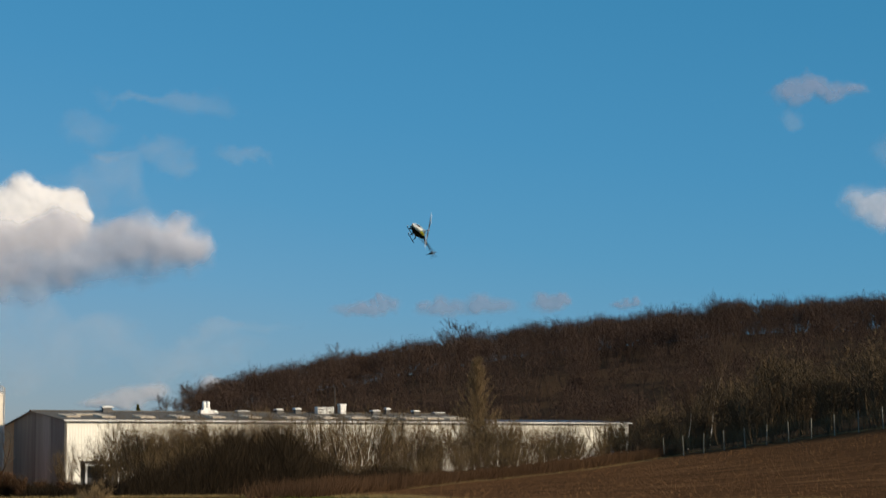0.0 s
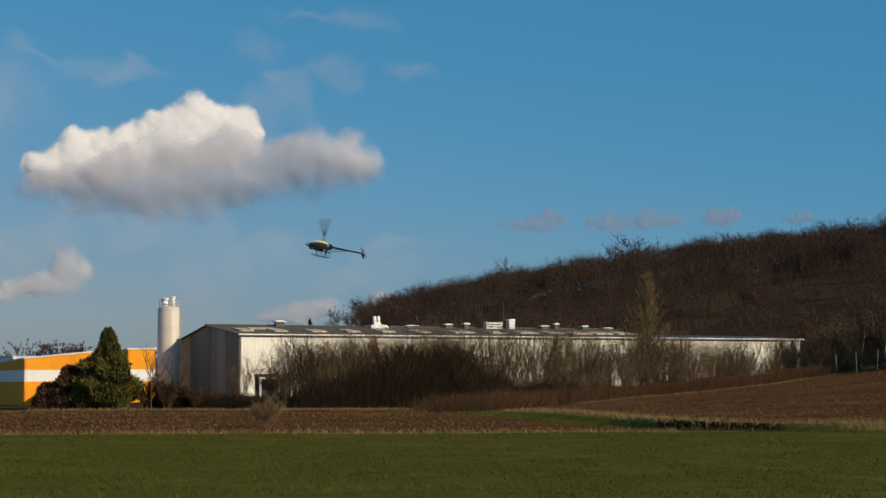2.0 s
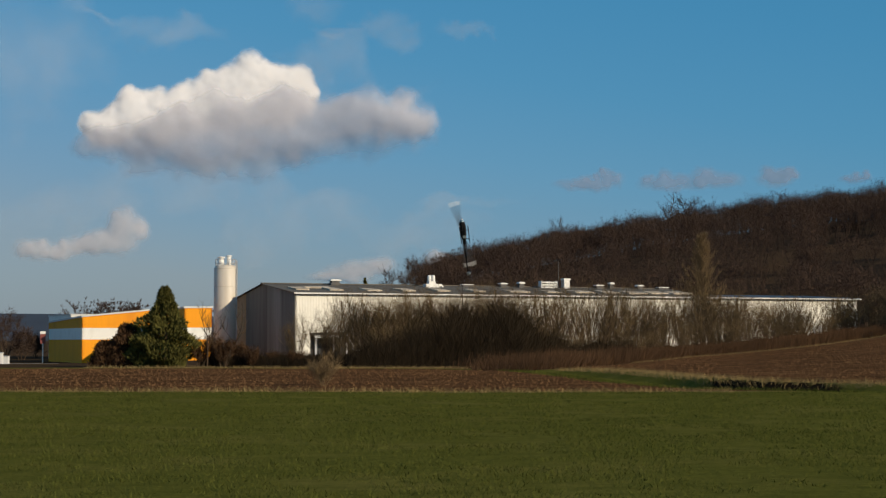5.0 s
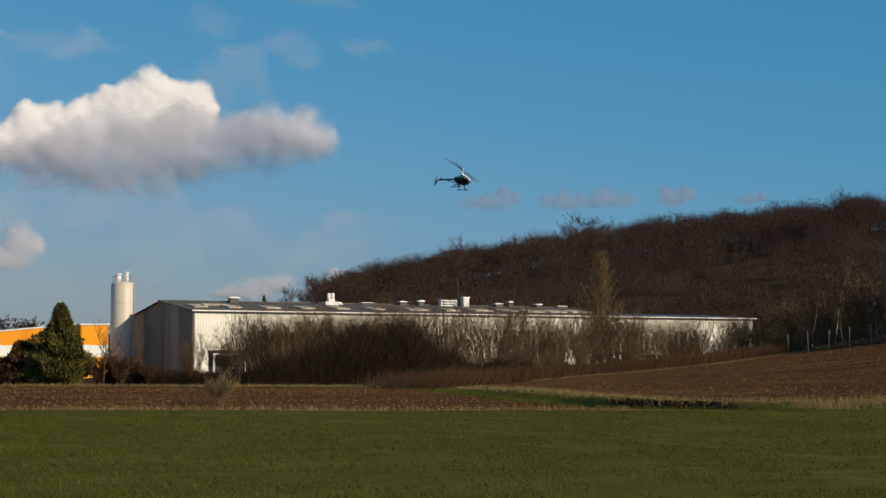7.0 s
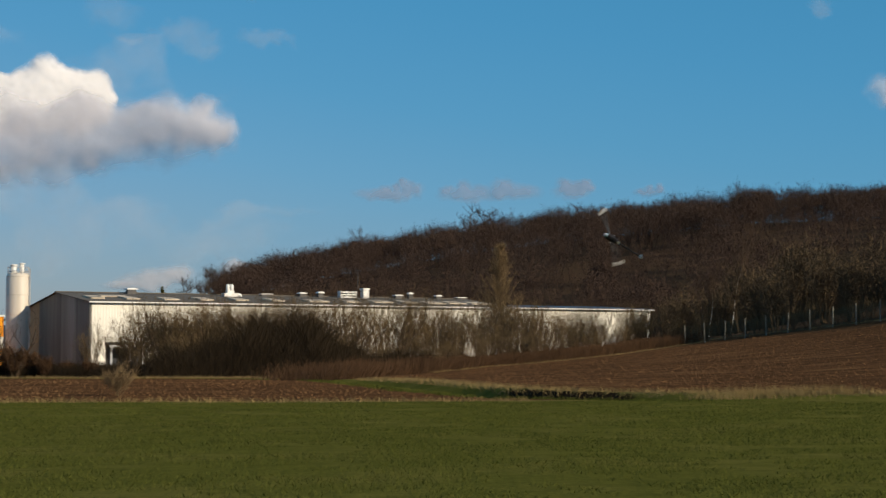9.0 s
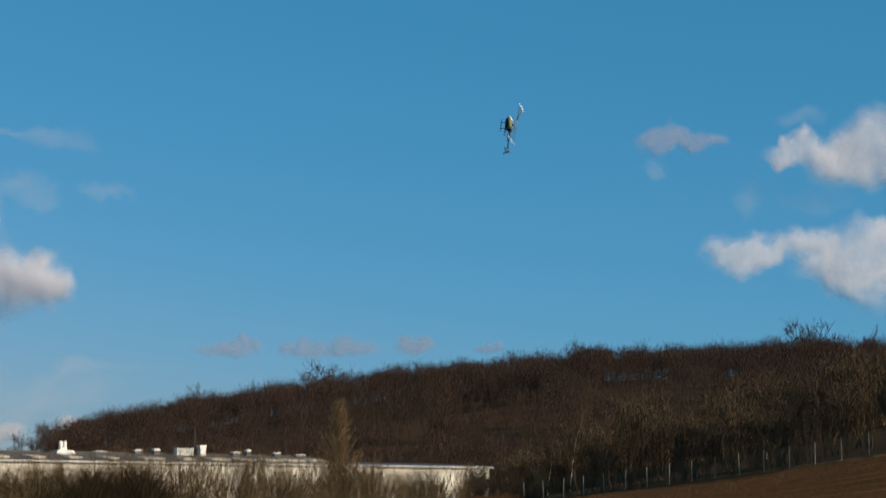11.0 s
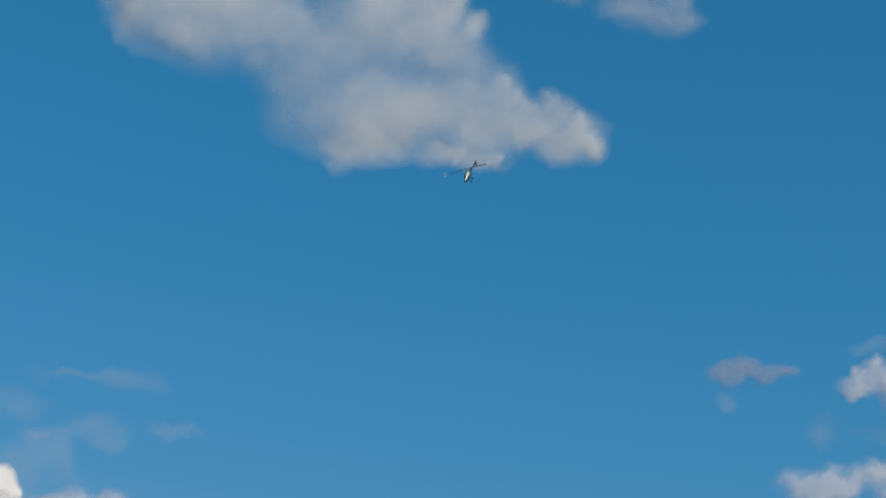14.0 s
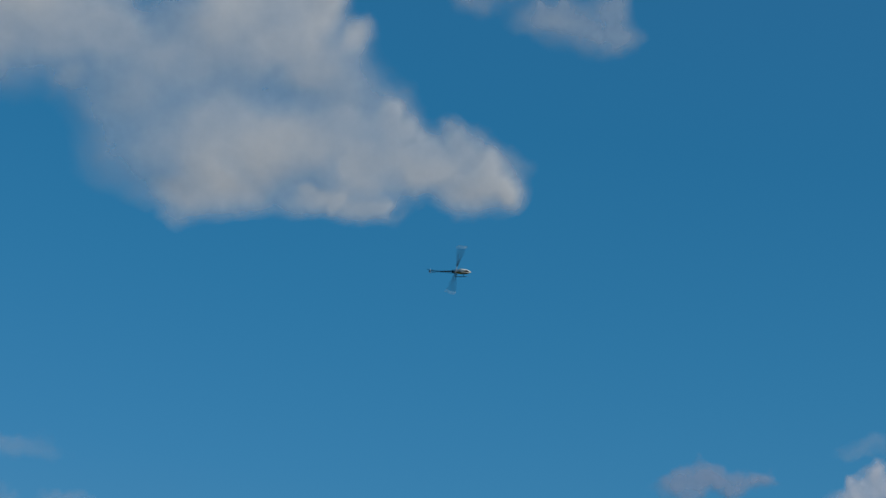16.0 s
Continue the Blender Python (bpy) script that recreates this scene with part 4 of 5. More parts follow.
def tree_variant(seed, spread, twigs, count=1, start=0.35, width=0.0034, length=0.10, fork=5, crown=None):
    rng = random.Random(seed)
    lines, spots = stems(rng, 1.0, spread, count, 2, 0.25, fork, start)
    top = max(p.z for l in lines for p in l[0])
    lines = [([p / top for p in l[0]], [r * 0.9 for r in l[1]], l[2]) for l in lines]
    spots = [(p / top, d) for p, d in spots]
    if crown:
        cz, rx, rz = crown
        for _ in range(700):
            v = Vector((rng.gauss(0, 1), rng.gauss(0, 1), rng.gauss(0.35, 1))).normalized()
            q = (0.8 + 0.5 * noise.noise(v * 1.7 + Vector((seed, 0, 0)))) * rng.uniform(0.45, 1.0)
            spots.append((Vector((v.x * rx * q, v.y * rx * q, cz + v.z * rz * q)), v))
    return np.concatenate([tubes_as_tris(lines, 3, 1), twig_array(rng, spots, twigs, length, width)])


def woodland():
    rng = random.Random(77)
    tall = [tree_variant(200 + k, 0.45, 1300, 1 + k % 2, 0.45, 0.0036, 0.042, crown=(0.62, 0.38 + 0.025 * k, 0.37)) for k in range(7)]
    spots = []
    while len(spots) < 1040:
        az, r = rng.uniform(-3.1, 27.5), math.sqrt(rng.uniform(238 ** 2, 575 ** 2))
        if az < -1 and r < 330 + 20 * (-1 - az):
            continue
        p = az_el(az, 0, r)
        q = WH.inverted() @ Vector((p.x, p.y, 0))
        if -6 < q.x < WH_LEN + 5 and -8 < q.y < WH_DEEP + 8:
            continue
        spots.append((p.x, p.y, rng.uniform(7.5, 11.5) * (0.75 if az < -3 else 1), rng.random() * 7, rng.uniform(0, 6.28)))
    for az in np.arange(-2.6, 27.5, 0.125):
        p = az_el(az, 0, rng.uniform(430, 485))
        spots.append((p.x, p.y, rng.uniform(7.5, 10.0), rng.random() * 7, rng.uniform(0, 6.28)))
    wood("woodland", "brown leafless wood covering the hillside", spots, tall, M["wood"])
    # paler young growth at the foot
    soft = [tree_variant(300 + k, 0.4, 850, 3, 0.12, 0.0042, 0.06, crown=(0.54, 0.24 + 0.02 * k, 0.42)) for k in range(5)]
    spots = []
    while len(spots) < 260:
        az, r = rng.uniform(11.4, 27), rng.uniform(178, 250)
        if az < 14 and r < 205:
            continue
        p = az_el(az, 0, r)
        q = WH.inverted() @ Vector((p.x, p.y, 0))
        if -6 < q.x < WH_LEN + 2 and -8 < q.y < WH_DEEP + 8:
            continue
        if p.y < np.interp(p.x, SOIL_X, SOIL_Y) + 6:
            continue
        spots.append((p.x, p.y, rng.uniform(6.0, 10.0), rng.random() * 5, rng.uniform(0, 6.28)))
    for az in np.arange(15, 27, 0.28):
        x, y = float(np.interp(az, [12.6, 24.2, 27], [36, 57, 60])), float(np.interp(az, [12.6, 24.2, 27], [163, 128, 118]))
        spots.append((x + rng.uniform(1, 6), y + rng.uniform(3, 14), rng.uniform(4.5, 8.0), rng.random() * 5, rng.uniform(0, 6.28)))
    wood("young_wood", "olive-brown young leafless growth along the fence", spots, soft, M["olive"])
    spots = []
    while len(spots) < 60:
        az, r = rng.uniform(-3.6, 11), rng.uniform(262, 330)
        p = az_el(az, 0, r)
        spots.append((p.x, p.y, rng.uniform(6.5, 10.5), rng.random() * 5, rng.uniform(0, 6.28)))
    for az in np.arange(-2.9, 27.5, 0.14):
        for r, h in ((rng.uniform(400, 440), 6.4), (rng.uniform(440, 490), 8.2)):
            p = az_el(az, 0, r)
            spots.append((p.x, p.y, h * rng.uniform(0.8, 1.2), rng.random() * 5, rng.uniform(0, 6.28)))
    wood("young_wood", "brown young leafless growth behind the warehouse", spots, soft, M["wood"])


woodland()


def far_hill():
    """A low wooded ridge on the horizon."""
    v, f = [], []
    azs = np.linspace(-60, 4, 130)
    for i, az in enumerate(azs):
        h = 1.0 * (0.75 + 0.5 * float(fbm(np.array([az * 0.15]), np.array([0.3]), 9, 4)[0])) * float(ramp(np.array([-az]), 0, 10)[0])
        for r, e in ((2300, -0.3), (2500, h * 0.6), (2700, h * 0.93), (3000, h * 0.8), (3400, -0.4)):
            v.append(tuple(az_el(az, e, r)))
        if i:
            a = 5 * i
            f += [(a - 5 + k, a + k, a + k + 1, a - 4 + k) for k in range(4)]
    tagged(new("far_ridge", raw_mesh("far_ridge", v, f, M["hill"], True)), "low dark blue wooded ridge on the horizon", "hill", kind="structure")


far_hill()


def yard():
    s = Soup()
    for i in range(30):
        x0, x1 = -78 + i, -77 + i
        v = [(x, y, float(land(x, y)) + h) for h in (0.02, 0.10) for x, y in ((x0, 150), (x1, 150), (x1, 185), (x0, 185))]
        s.add(v, [(3, 2, 1, 0), (4, 5, 6, 7), (0, 1, 5, 4), (1, 2, 6, 5), (2, 3, 7, 6), (3, 0, 4, 7)])
    tagged(new("pavement", s.mesh("pavement", M["asphalt"])), "damp grey asphalt yard before the orange hall", "yard", kind="structure")
    for az, r, w, h in ((-16.42, 165, 0.75, 1.0), (-16.75, 172, 0.5, 0.6), (-16.2, 170, 0.6, 0.7)):
        p = az_el(az, 0, r)
        ob = thing("white_cabinet", "small white utility cabinet in the yard", "cabinet", pose(p.x, p.y, float(land(p.x, p.y)) + 0.1))
        part("body", Soup().box(-w / 2, -0.3, -0.1, w / 2, 0.3, h), M["white"], ob)
        part("lid", Soup().box(-w / 2 - 0.04, -0.34, h, w / 2 + 0.04, 0.34, h + 0.06), M["galv"], ob)
    p = az_el(-15.05, 0, 205)
    ob = thing("yard_sign", "small red and white sign on a post beside the hall", "sign", pose(p.x, p.y, float(land(p.x, p.y)), 0, 0, 20))
    part("post", Soup().box(-0.06, -0.06, -0.2, 0.06, 0.06, 2.2), M["galv"], ob)
    part("panel", Soup().box(-0.3, -0.05, 2.2, 0.3, 0.05, 3.3), M["red"], ob)
    part("header", Soup().box(-0.3, -0.06, 3.3, 0.3, 0.06, 3.6), M["white"], ob)


yard()


# ---- meadow grass, clods and dry tufts ----
def blades(name, label, category, spots, height, width, lean, material, seed):
    """Loose slender blades standing on the land at spots (n, 2)."""
    rs = np.random.RandomState(seed)
    n = len(spots)
    base = np.stack([spots[:, 0], spots[:, 1], land(spots[:, 0], spots[:, 1]) - 0.01], 1)
    h = rs.uniform(height[0], height[1], n)
    tip = base + np.stack([rs.normal(0, lean, n) * h, rs.normal(0, lean, n) * h, h], 1)
    a = rs.uniform(0, 6.283, n)
    off = np.stack([np.cos(a), np.sin(a), np.zeros(n)], 1) * width
    tri = np.stack([base - off, base + off, tip], 1)
    tagged(new(name, tri_mesh(name, tri, material)), label, category, kind="stuff")


def field_cover():
    rs = np.random.RandomState(6)
    n = 230000
    r = np.sqrt(rs.uniform(16.5 ** 2, 57 ** 2, n))
    a = np.radians(rs.uniform(-18, 28, n))
    p = np.stack([r * np.sin(a), r * np.cos(a)], 1)
    p = p[(p[:, 1] < 54.6 + 0.03 * p[:, 0]) & (ditch_side(p[:, 0], p[:, 1]) < -0.9) & (fbm(p[:, 0] * 0.8, p[:, 1] * 0.8, 8, 4) > 0.38)]
    blades("meadow_grass", "short green meadow grass", "grass", p, (0.02, 0.075), 0.007, 0.8, M["blade"], 1)
    # soil clods
    n = 90000
    x, y = rs.uniform(-34, 62, n), rs.uniform(50, 165, n)
    s = ditch_side(x, y)
    ok = ((s < -1.9) & (y > 56) & (y < 101)) | ((s > 2.5) & (y < np.interp(x, SOIL_X, SOIL_Y) - 0.5))
    x, y = x[ok], y[ok]
    m = len(x)
    size = 0.012 + 0.04 * rs.uniform(0, 1, m) ** 2.2
    z = land(x, y)
    c = np.stack([x, y, z + size * 0.35], 1)
    corners = np.array(((1, 0, -0.5), (-0.5, 0.87, -0.5), (-0.5, -0.87, -0.5), (0, 0, 0.9)))
    jit = rs.uniform(0.6, 1.3, (m, 4, 3))
    v = c[:, None, :] + corners[None] * jit * size[:, None, None]
    tri = np.concatenate([v[:, [0, 1, 3]], v[:, [1, 2, 3]], v[:, [2, 0, 3]]])
    tagged(new("soil_clods", tri_mesh("soil_clods", tri, M["clod"])), "brown clods of ploughed soil", "soil", kind="stuff")
    # dry tufts along the edges
    k = 3000
    x = rs.uniform(-22, 7, k)
    e1 = np.stack([x, 54.9 + 0.03 * x + rs.normal(0, 0.5, k)], 1)
    e2 = along_ditch(rs, 5000, 0.8, 2.4)
    x = rs.uniform(8, 54, 7000)
    e3 = np.stack([x, np.interp(x, SOIL_X, SOIL_Y) + rs.normal(0.6, 0.8, 7000)], 1)
    x = rs.uniform(-25, 0, 3500)
    e4 = np.stack([x, 102.5 + rs.normal(0, 0.7, 3500)], 1)
    x = rs.uniform(12.5, 18, 2200)
    e5 = np.stack([x + rs.normal(0, 0.4, 2200), 55.4 + rs.normal(0, 0.5, 2200)], 1)
    blades("dry_grass", "tall pale tuft of dry grass at the ditch's end", "grass", e5, (0.1, 0.38), 0.008, 0.45, M["straw"], 4)
    blades("dry_grass", "pale dry grass along the field edges", "grass", np.concatenate([e1, e2, e3, e4]), (0.05, 0.22), 0.012, 0.7, M["straw"], 2)
    g = along_ditch(rs, 7000, -2.4, -0.7)
    g = g[g[:, 1] > 54]
    blades("verge_grass", "rough green grass along the ditch", "grass", g, (0.05, 0.16), 0.010, 0.6, M["blade"], 3)


field_cover()


# ---- clouds: relief sheets far off, thinning to nothing at their rims ----
def cloud_surface(name, tint, fade, grain=(0.022, 0.55), bump=0.0, through_light=0.38, start=0.025, grain_rough=0.6):
    m = bpy.data.materials.new(name)
    m.use_nodes = True
    nt = m.node_tree
    for n in list(nt.nodes):
        if n.type == "BSDF_PRINCIPLED":
            nt.nodes.remove(n)
    out = [n for n in nt.nodes if n.type == "OUTPUT_MATERIAL"][0]
    a = node(nt, "Attribute")
    a.attribute_name = "thickness"
    co = noise_of(nt, grain[0], 7, grain_rough)
    add = node(nt, "Math")
    add.operation = "MULTIPLY_ADD"
    nt.links.new(co, add.inputs[0])
    add.inputs[1].default_value = grain[1]
    nt.links.new(a.outputs["Fac"], add.inputs[2])
    r = node(nt, "MapRange")
    r.interpolation_type = "SMOOTHSTEP"
    r.inputs["From Min"].default_value, r.inputs["From Max"].default_value, r.inputs["To Max"].default_value = grain[1] * 0.5 + start, grain[1] * 0.5 + start + fade[0], fade[1]
    nt.links.new(add.outputs[0], r.inputs["Value"])
    d, tr, tl = node(nt, "BsdfDiffuse"), node(nt, "BsdfTransparent"), node(nt, "BsdfTranslucent")
    d.inputs["Color"].default_value = (*tint, 1)
    tl.inputs["Color"].default_value = (*tint, 1)
    if bump:
        b = node(nt, "Bump", Strength=bump, Distance=14.0)
        nt.links.new(noise_of(nt, 0.03, 5, 0.55), b.inputs["Height"])
        nt.links.new(b.outputs[0], d.inputs["Normal"])
    both = node(nt, "MixShader", Fac=through_light)
    nt.links.new(d.outputs[0], both.inputs[1])
    nt.links.new(tl.outputs[0], both.inputs[2])
    mix = node(nt, "MixShader")
    nt.links.new(r.outputs[0], mix.inputs[0])
    nt.links.new(tr.outputs[0], mix.inputs[1])
    nt.links.new(both.outputs[0], mix.inputs[2])
    nt.links.new(mix.outputs[0], out.inputs["Surface"])
    return m


# greyer copy of the cumulus, its underside's shade mixed into the tint
M["shaded_cumulus"] = cloud_surface("shaded_cumulus", (0.76, 0.75, 0.82), (1.2, 0.95), (0.016, 0.6), 0.08)
M["cumulus"] = cloud_surface("cumulus", (0.97, 0.95, 0.95), (0.75, 0.97), (0.022, 0.6), 0.10)
M["pale_cumulus"] = cloud_surface("pale_cumulus", (0.88, 0.83, 0.85), (1.9, 0.97), (0.010, 1.3), 0.2, 0.3, -0.1, 0.55)
M["high_cloud"] = cloud_surface("high_cloud", (0.95, 0.94, 0.93), (2.5, 1.0), (0.005, 2.2), 0.0, 0.17, -0.35, 0.5)
M["thin_cloud"] = cloud_surface("thin_cloud", (0.80, 0.80, 0.82), (2.4, 0.9), (0.009, 1.4), 0.0, 0.3, -0.1, 0.52)
M["soft_cloud"] = cloud_surface("soft_cloud", (0.74, 0.70, 0.72), (1.5, 0.8), (0.014, 0.9), 0.0, 0.38, -0.1, 0.52)
M["scrap"] = cloud_surface("grey_scrap", (0.60, 0.52, 0.57), (1.6, 0.58), (0.012, 1.1), 0.0, 0.38, -0.05, 0.52)
M["veil"] = cloud_surface("thin_veil", (0.82, 0.82, 0.84), (2.2, 0.36), (0.010, 2.0), 0.0, 0.38, 0.0, 0.52)
CLOUD_R = 3000.0
CLOUDS = []


def cloud(label, az, el, puffs, material, seed, relief=1.0, step=0.035, flat_base=None, rough=0.5, zoomed=False, billow=0.04, slope=0.6, soften=0.06, heaps=0, dist=CLOUD_R, lean=0.0):
    """puffs: (right, up, radius, radius up) in degrees from the cloud's middle."""
    rng = random.Random(seed)
    puffs = list(puffs)
    for cx, cy, rx, ry in tuple(puffs):
        for _ in range(heaps):
            a = rng.uniform(-0.5, 3.64)
            k, q = rng.uniform(0.3, 0.6), rng.uniform(0.3, 0.8)
            puffs.append((cx + rx * q * math.cos(a), cy + ry * q * math.sin(a), (rx * ry) ** 0.5 * k, (rx * ry) ** 0.5 * k))
    p = np.array(puffs)
    x0, x1 = (p[:, 0] - p[:, 2] * 2.0).min(), (p[:, 0] + p[:, 2] * 2.0).max()
    y0, y1 = (p[:, 1] - p[:, 3] * 2.0).min(), (p[:, 1] + p[:, 3] * 2.0).max()
    nx, ny = int((x1 - x0) / step) + 2, int((y1 - y0) / step) + 2
    X, Y = np.meshgrid(np.linspace(x0, x1, nx), np.linspace(y0, y1, ny))
    size = p[:len(p) // (1 + heaps), 2:4].mean()
    k = 1.1 / size
    wx, wy = fbm(X * k, Y * k, seed, 5, 0.5) - 0.5, fbm(X * k + 31, Y * k + 17, seed + 5, 5, 0.5) - 0.5
    U, V = X + wx * size * rough * 1.2, Y + wy * size * rough * 1.2
    h, dens = np.zeros_like(X), np.full_like(X, 1e-4)
    for cx, cy, rx, ry in puffs:
        q = 1 - ((U - cx) / rx) ** 2 - ((V - cy) / ry) ** 2
        lift = 0.0 if min(rx, ry) > 0.45 * size else 0.2 * size * np.clip(q, 0, 0.25) * 4
        h = h + np.exp(9 * (np.sqrt(np.clip(q, 0, None)) * min(rx, ry) + lift) / size)
        dens = dens + np.exp(5 * np.clip(q, -1.5, 1))
    h, dens = np.log(h / len(puffs)) / 9 * size, np.log(dens) / 5
    bill = np.abs(fbm(X * k * 2.4, Y * k * 2.4, seed + 9, 4, 0.5) - 0.5) * 2
    h = h + (1 - bill) * size * billow * np.clip(dens * 2, 0, 1) + slope * 0.5 * (y1 - y0) * (1 - np.exp(-(Y - y0) / (0.5 * (y1 - y0))))
    for _ in range(3):
        for ax in (0, 1):
            w = max(1, int(round(soften / step)))
            pad = np.pad(h, [(w, w) if ax == 0 else (0, 0), (w, w) if ax == 1 else (0, 0)], mode="edge")
            h = sum(np.roll(pad, -j, ax)[tuple(slice(0, n) for n in h.shape)] for j in range(2 * w + 1)) / (2 * w + 1)
    if flat_base is not None:
        dens = dens - 3.0 * ramp(flat_base - Y + wy * size * 0.15, 0.0, 0.6)
    rim = np.minimum(np.minimum(X - x0, x1 - X), np.minimum(Y - y0, y1 - Y))
    dens = np.where(rim < step * 2, -1, dens)
    unit = dist * math.tan(radians(1))
    verts = np.stack([X.ravel() * unit, h.ravel() * unit * relief - lean * X.ravel() * unit, Y.ravel() * unit], 1)
    verts[:, 1] *= -1
    i = np.arange((ny - 1) * nx).reshape(ny - 1, nx)[:, :-1].ravel()
    faces = np.stack([i, i + 1, i + nx + 1, i + nx], 1)
    dv = dens.ravel()
    keep = dv[faces].max(1) > -0.3
    me = raw_mesh("cloud", verts, faces[keep], M[material], True)
    at = me.attributes.new("thickness", "FLOAT", "POINT")
    at.data.foreach_set("value", np.clip(dv, -1, 1).astype(np.float32))
    ob = tagged(new("cloud", me), label, "cloud", "clouds in the sky", kind="stuff")
    d = (az_el(az, el, 1.0) - Vector((0, 0, EYE))).normalized()
    ob.matrix_basis = Matrix.Translation(d * dist + Vector((0, 0, EYE))) @ pose(0, 0, 0, el, 0, -az) 
    if zoomed:
        CLOUDS.append(ob)
    return ob
cloud("smooth shaded underside of the large cumulus cloud", -7.54, 6.95, [(-5.0, -0.68, 1.85, 0.78), (-2.28, -0.54, 3.06, 1.07), (0.47, -0.28, 2.97, 1.15), (3.05, 0.33, 1.58, 0.93), (3.88, 0.26, 0.89, 0.74), (1.94, 0.47, 1.48, 0.85), (-1.01, 0.31, 2.04, 0.83), (2.12, 0.34, 1.39, 0.74), (-3.19, -0.19, 1.11, 0.74), (3.2, 0.2, 1.95, 1.3), (3.95, 0.15, 1.05, 1.0), (2.2, 0.3, 1.4, 1.05), (-1.6, 0.5, 1.5, 0.95), (-0.2, 0.5, 1.6, 0.95), (-3.0, 0.0, 1.4, 0.75), (1.2, 0.4, 1.4, 0.85), (-1.6, -0.85, 3.2, 1.0)], "shaded_cumulus", 21, heaps=1, slope=1.5, relief=0.6, soften=0.1, billow=0.07, rough=0.6, lean=0.0, dist=2900, flat_base=-1.85)
cloud("bright white towers of the large cumulus cloud", -9.71, 7.72, [(1.22, 0.82, 1.11, 0.93), (0.58, 0.35, 1.39, 0.89), (2.14, 0.65, 1.02, 0.83), (2.79, 0.29, 0.83, 0.74), (-0.69, -0.2, 1.3, 0.83), (-2.49, -0.62, 1.2, 0.72), (-3.3, -0.91, 0.93, 0.78), (-1.59, -0.6, 1.48, 0.83), (1.32, -0.19, 2.22, 0.93)], "cumulus", 1, heaps=5, slope=-0.25, soften=0.05, billow=0.05, lean=0.35)
cloud("small pale cumulus cloud over the orange halls", -13.88, 3.14, [(1.36, 0.6, 0.74, 0.65), (0.92, 0.06, 0.97, 0.56), (0.03, -0.13, 0.83, 0.39), (-1.55, -0.24, 0.79, 0.51), (-0.76, -0.29, 0.6, 0.28)], "soft_cloud", 2, dist=2400, step=0.02, soften=0.06, slope=0.2, heaps=3, relief=0.5)
cloud("white cumulus cloud heaped above the wood", 22.81, 11.35, [(-0.03, -0.13, 1.3, 0.74), (1.03, 0.18, 1.11, 0.83), (2.06, -0.24, 1.48, 1.11), (-1.08, 0.15, 1.02, 0.52), (-1.98, 0.04, 0.74, 0.37), (1.7, 0.1, 1.9, 1.35), (0.3, -0.4, 1.7, 0.85)], "pale_cumulus", 3, slope=0.2, heaps=2, soften=0.09, relief=0.45, billow=0.08, rough=0.8, lean=0.65, zoomed=True)
cloud("white cumulus cloud heaped above the wood", 22.09, 8.04, [(-2.81, 0.27, 1.15, 0.59), (-0.3, 0.38, 1.26, 0.78), (1.11, 0.19, 1.39, 1.07), (2.66, -0.14, 1.67, 1.15), (-1.56, 0.0, 0.93, 0.46), (0.9, -0.71, 1.85, 0.56), (1.9, -0.4, 2.3, 1.35), (-2.5, 0.1, 1.3, 0.75)], "pale_cumulus", 4, slope=0.2, heaps=2, soften=0.09, relief=0.45, billow=0.08, rough=0.8, lean=0.65, zoomed=True)
cloud("small grey cloud scrap", 17.53, 11.93, [(-0.03, -0.02, 1.73, 0.48), (0.97, 0.04, 0.72, 0.41), (-0.94, -0.03, 0.6, 0.43)], "scrap", 5, step=0.02, soften=0.05, relief=0.3, rough=1.0, lean=0.5, zoomed=True)
cloud("faint grey cloud scrap", 19.19, 11.75, [(2.31, 0.74, 1.13, 0.38), (-2.32, -0.74, 0.59, 0.27)], "veil", 6, step=0.02, relief=0.1, rough=1.1, lean=0.5, zoomed=True)
cloud("faint grey cloud scrap", 20.80, 9.99, [(-1.02, 0.08, 0.86, 0.81), (1.02, -0.08, 1.34, 0.59)], "veil", 16, step=0.02, relief=0.1, rough=1.1, lean=0.5, zoomed=True)
cloud("row of small grey-pink clouds above the wood", 6.27, 5.20, [(-3.87, -0.13, 1.11, 0.27), (-3.04, 0.11, 0.72, 0.31), (-0.93, -0.09, 1.2, 0.34), (0.52, 0.03, 1.06, 0.41), (2.42, 0.09, 0.77, 0.34), (4.9, -0.02, 0.6, 0.19)], "scrap", 7, step=0.02, relief=0.25, soften=0.05, slope=0.2, heaps=6)
cloud("pale cloud bank behind the hill", -4.41, 2.37, [(-0.71, -0.1, 1.27, 0.39), (0.12, 0.08, 0.74, 0.37), (2.03, 0.28, 0.56, 0.37), (-1.44, -0.26, 0.93, 0.23)], "soft_cloud", 8, step=0.02, relief=0.5, soften=0.03, slope=0.1)
cloud("thin white wisps of cloud", -4.20, 10.68, [(-0.53, 1.25, 2.28, 0.27), (1.09, 1.15, 1.61, 0.54), (0.02, -0.34, 1.02, 0.54), (0.48, -0.8, 0.97, 0.43), (2.84, -0.71, 1.24, 0.35), (-1.59, -0.74, 0.81, 0.21), (-2.31, 0.19, 1.07, 0.81)], "veil", 9, step=0.02, relief=0.05, rough=1.1, dist=2700)
cloud("thin veil of high cloud", -14.19, 10.07, [(-1.81, -1.1, 3.49, 2.42), (0.28, 0.24, 0.43, 0.7), (0.91, 0.05, 1.21, 0.19), (-2.36, 1.02, 1.61, 1.07), (2.98, -0.21, 2.42, 0.67)], "veil", 10, step=0.03, relief=0.05, rough=1.1, dist=2640)
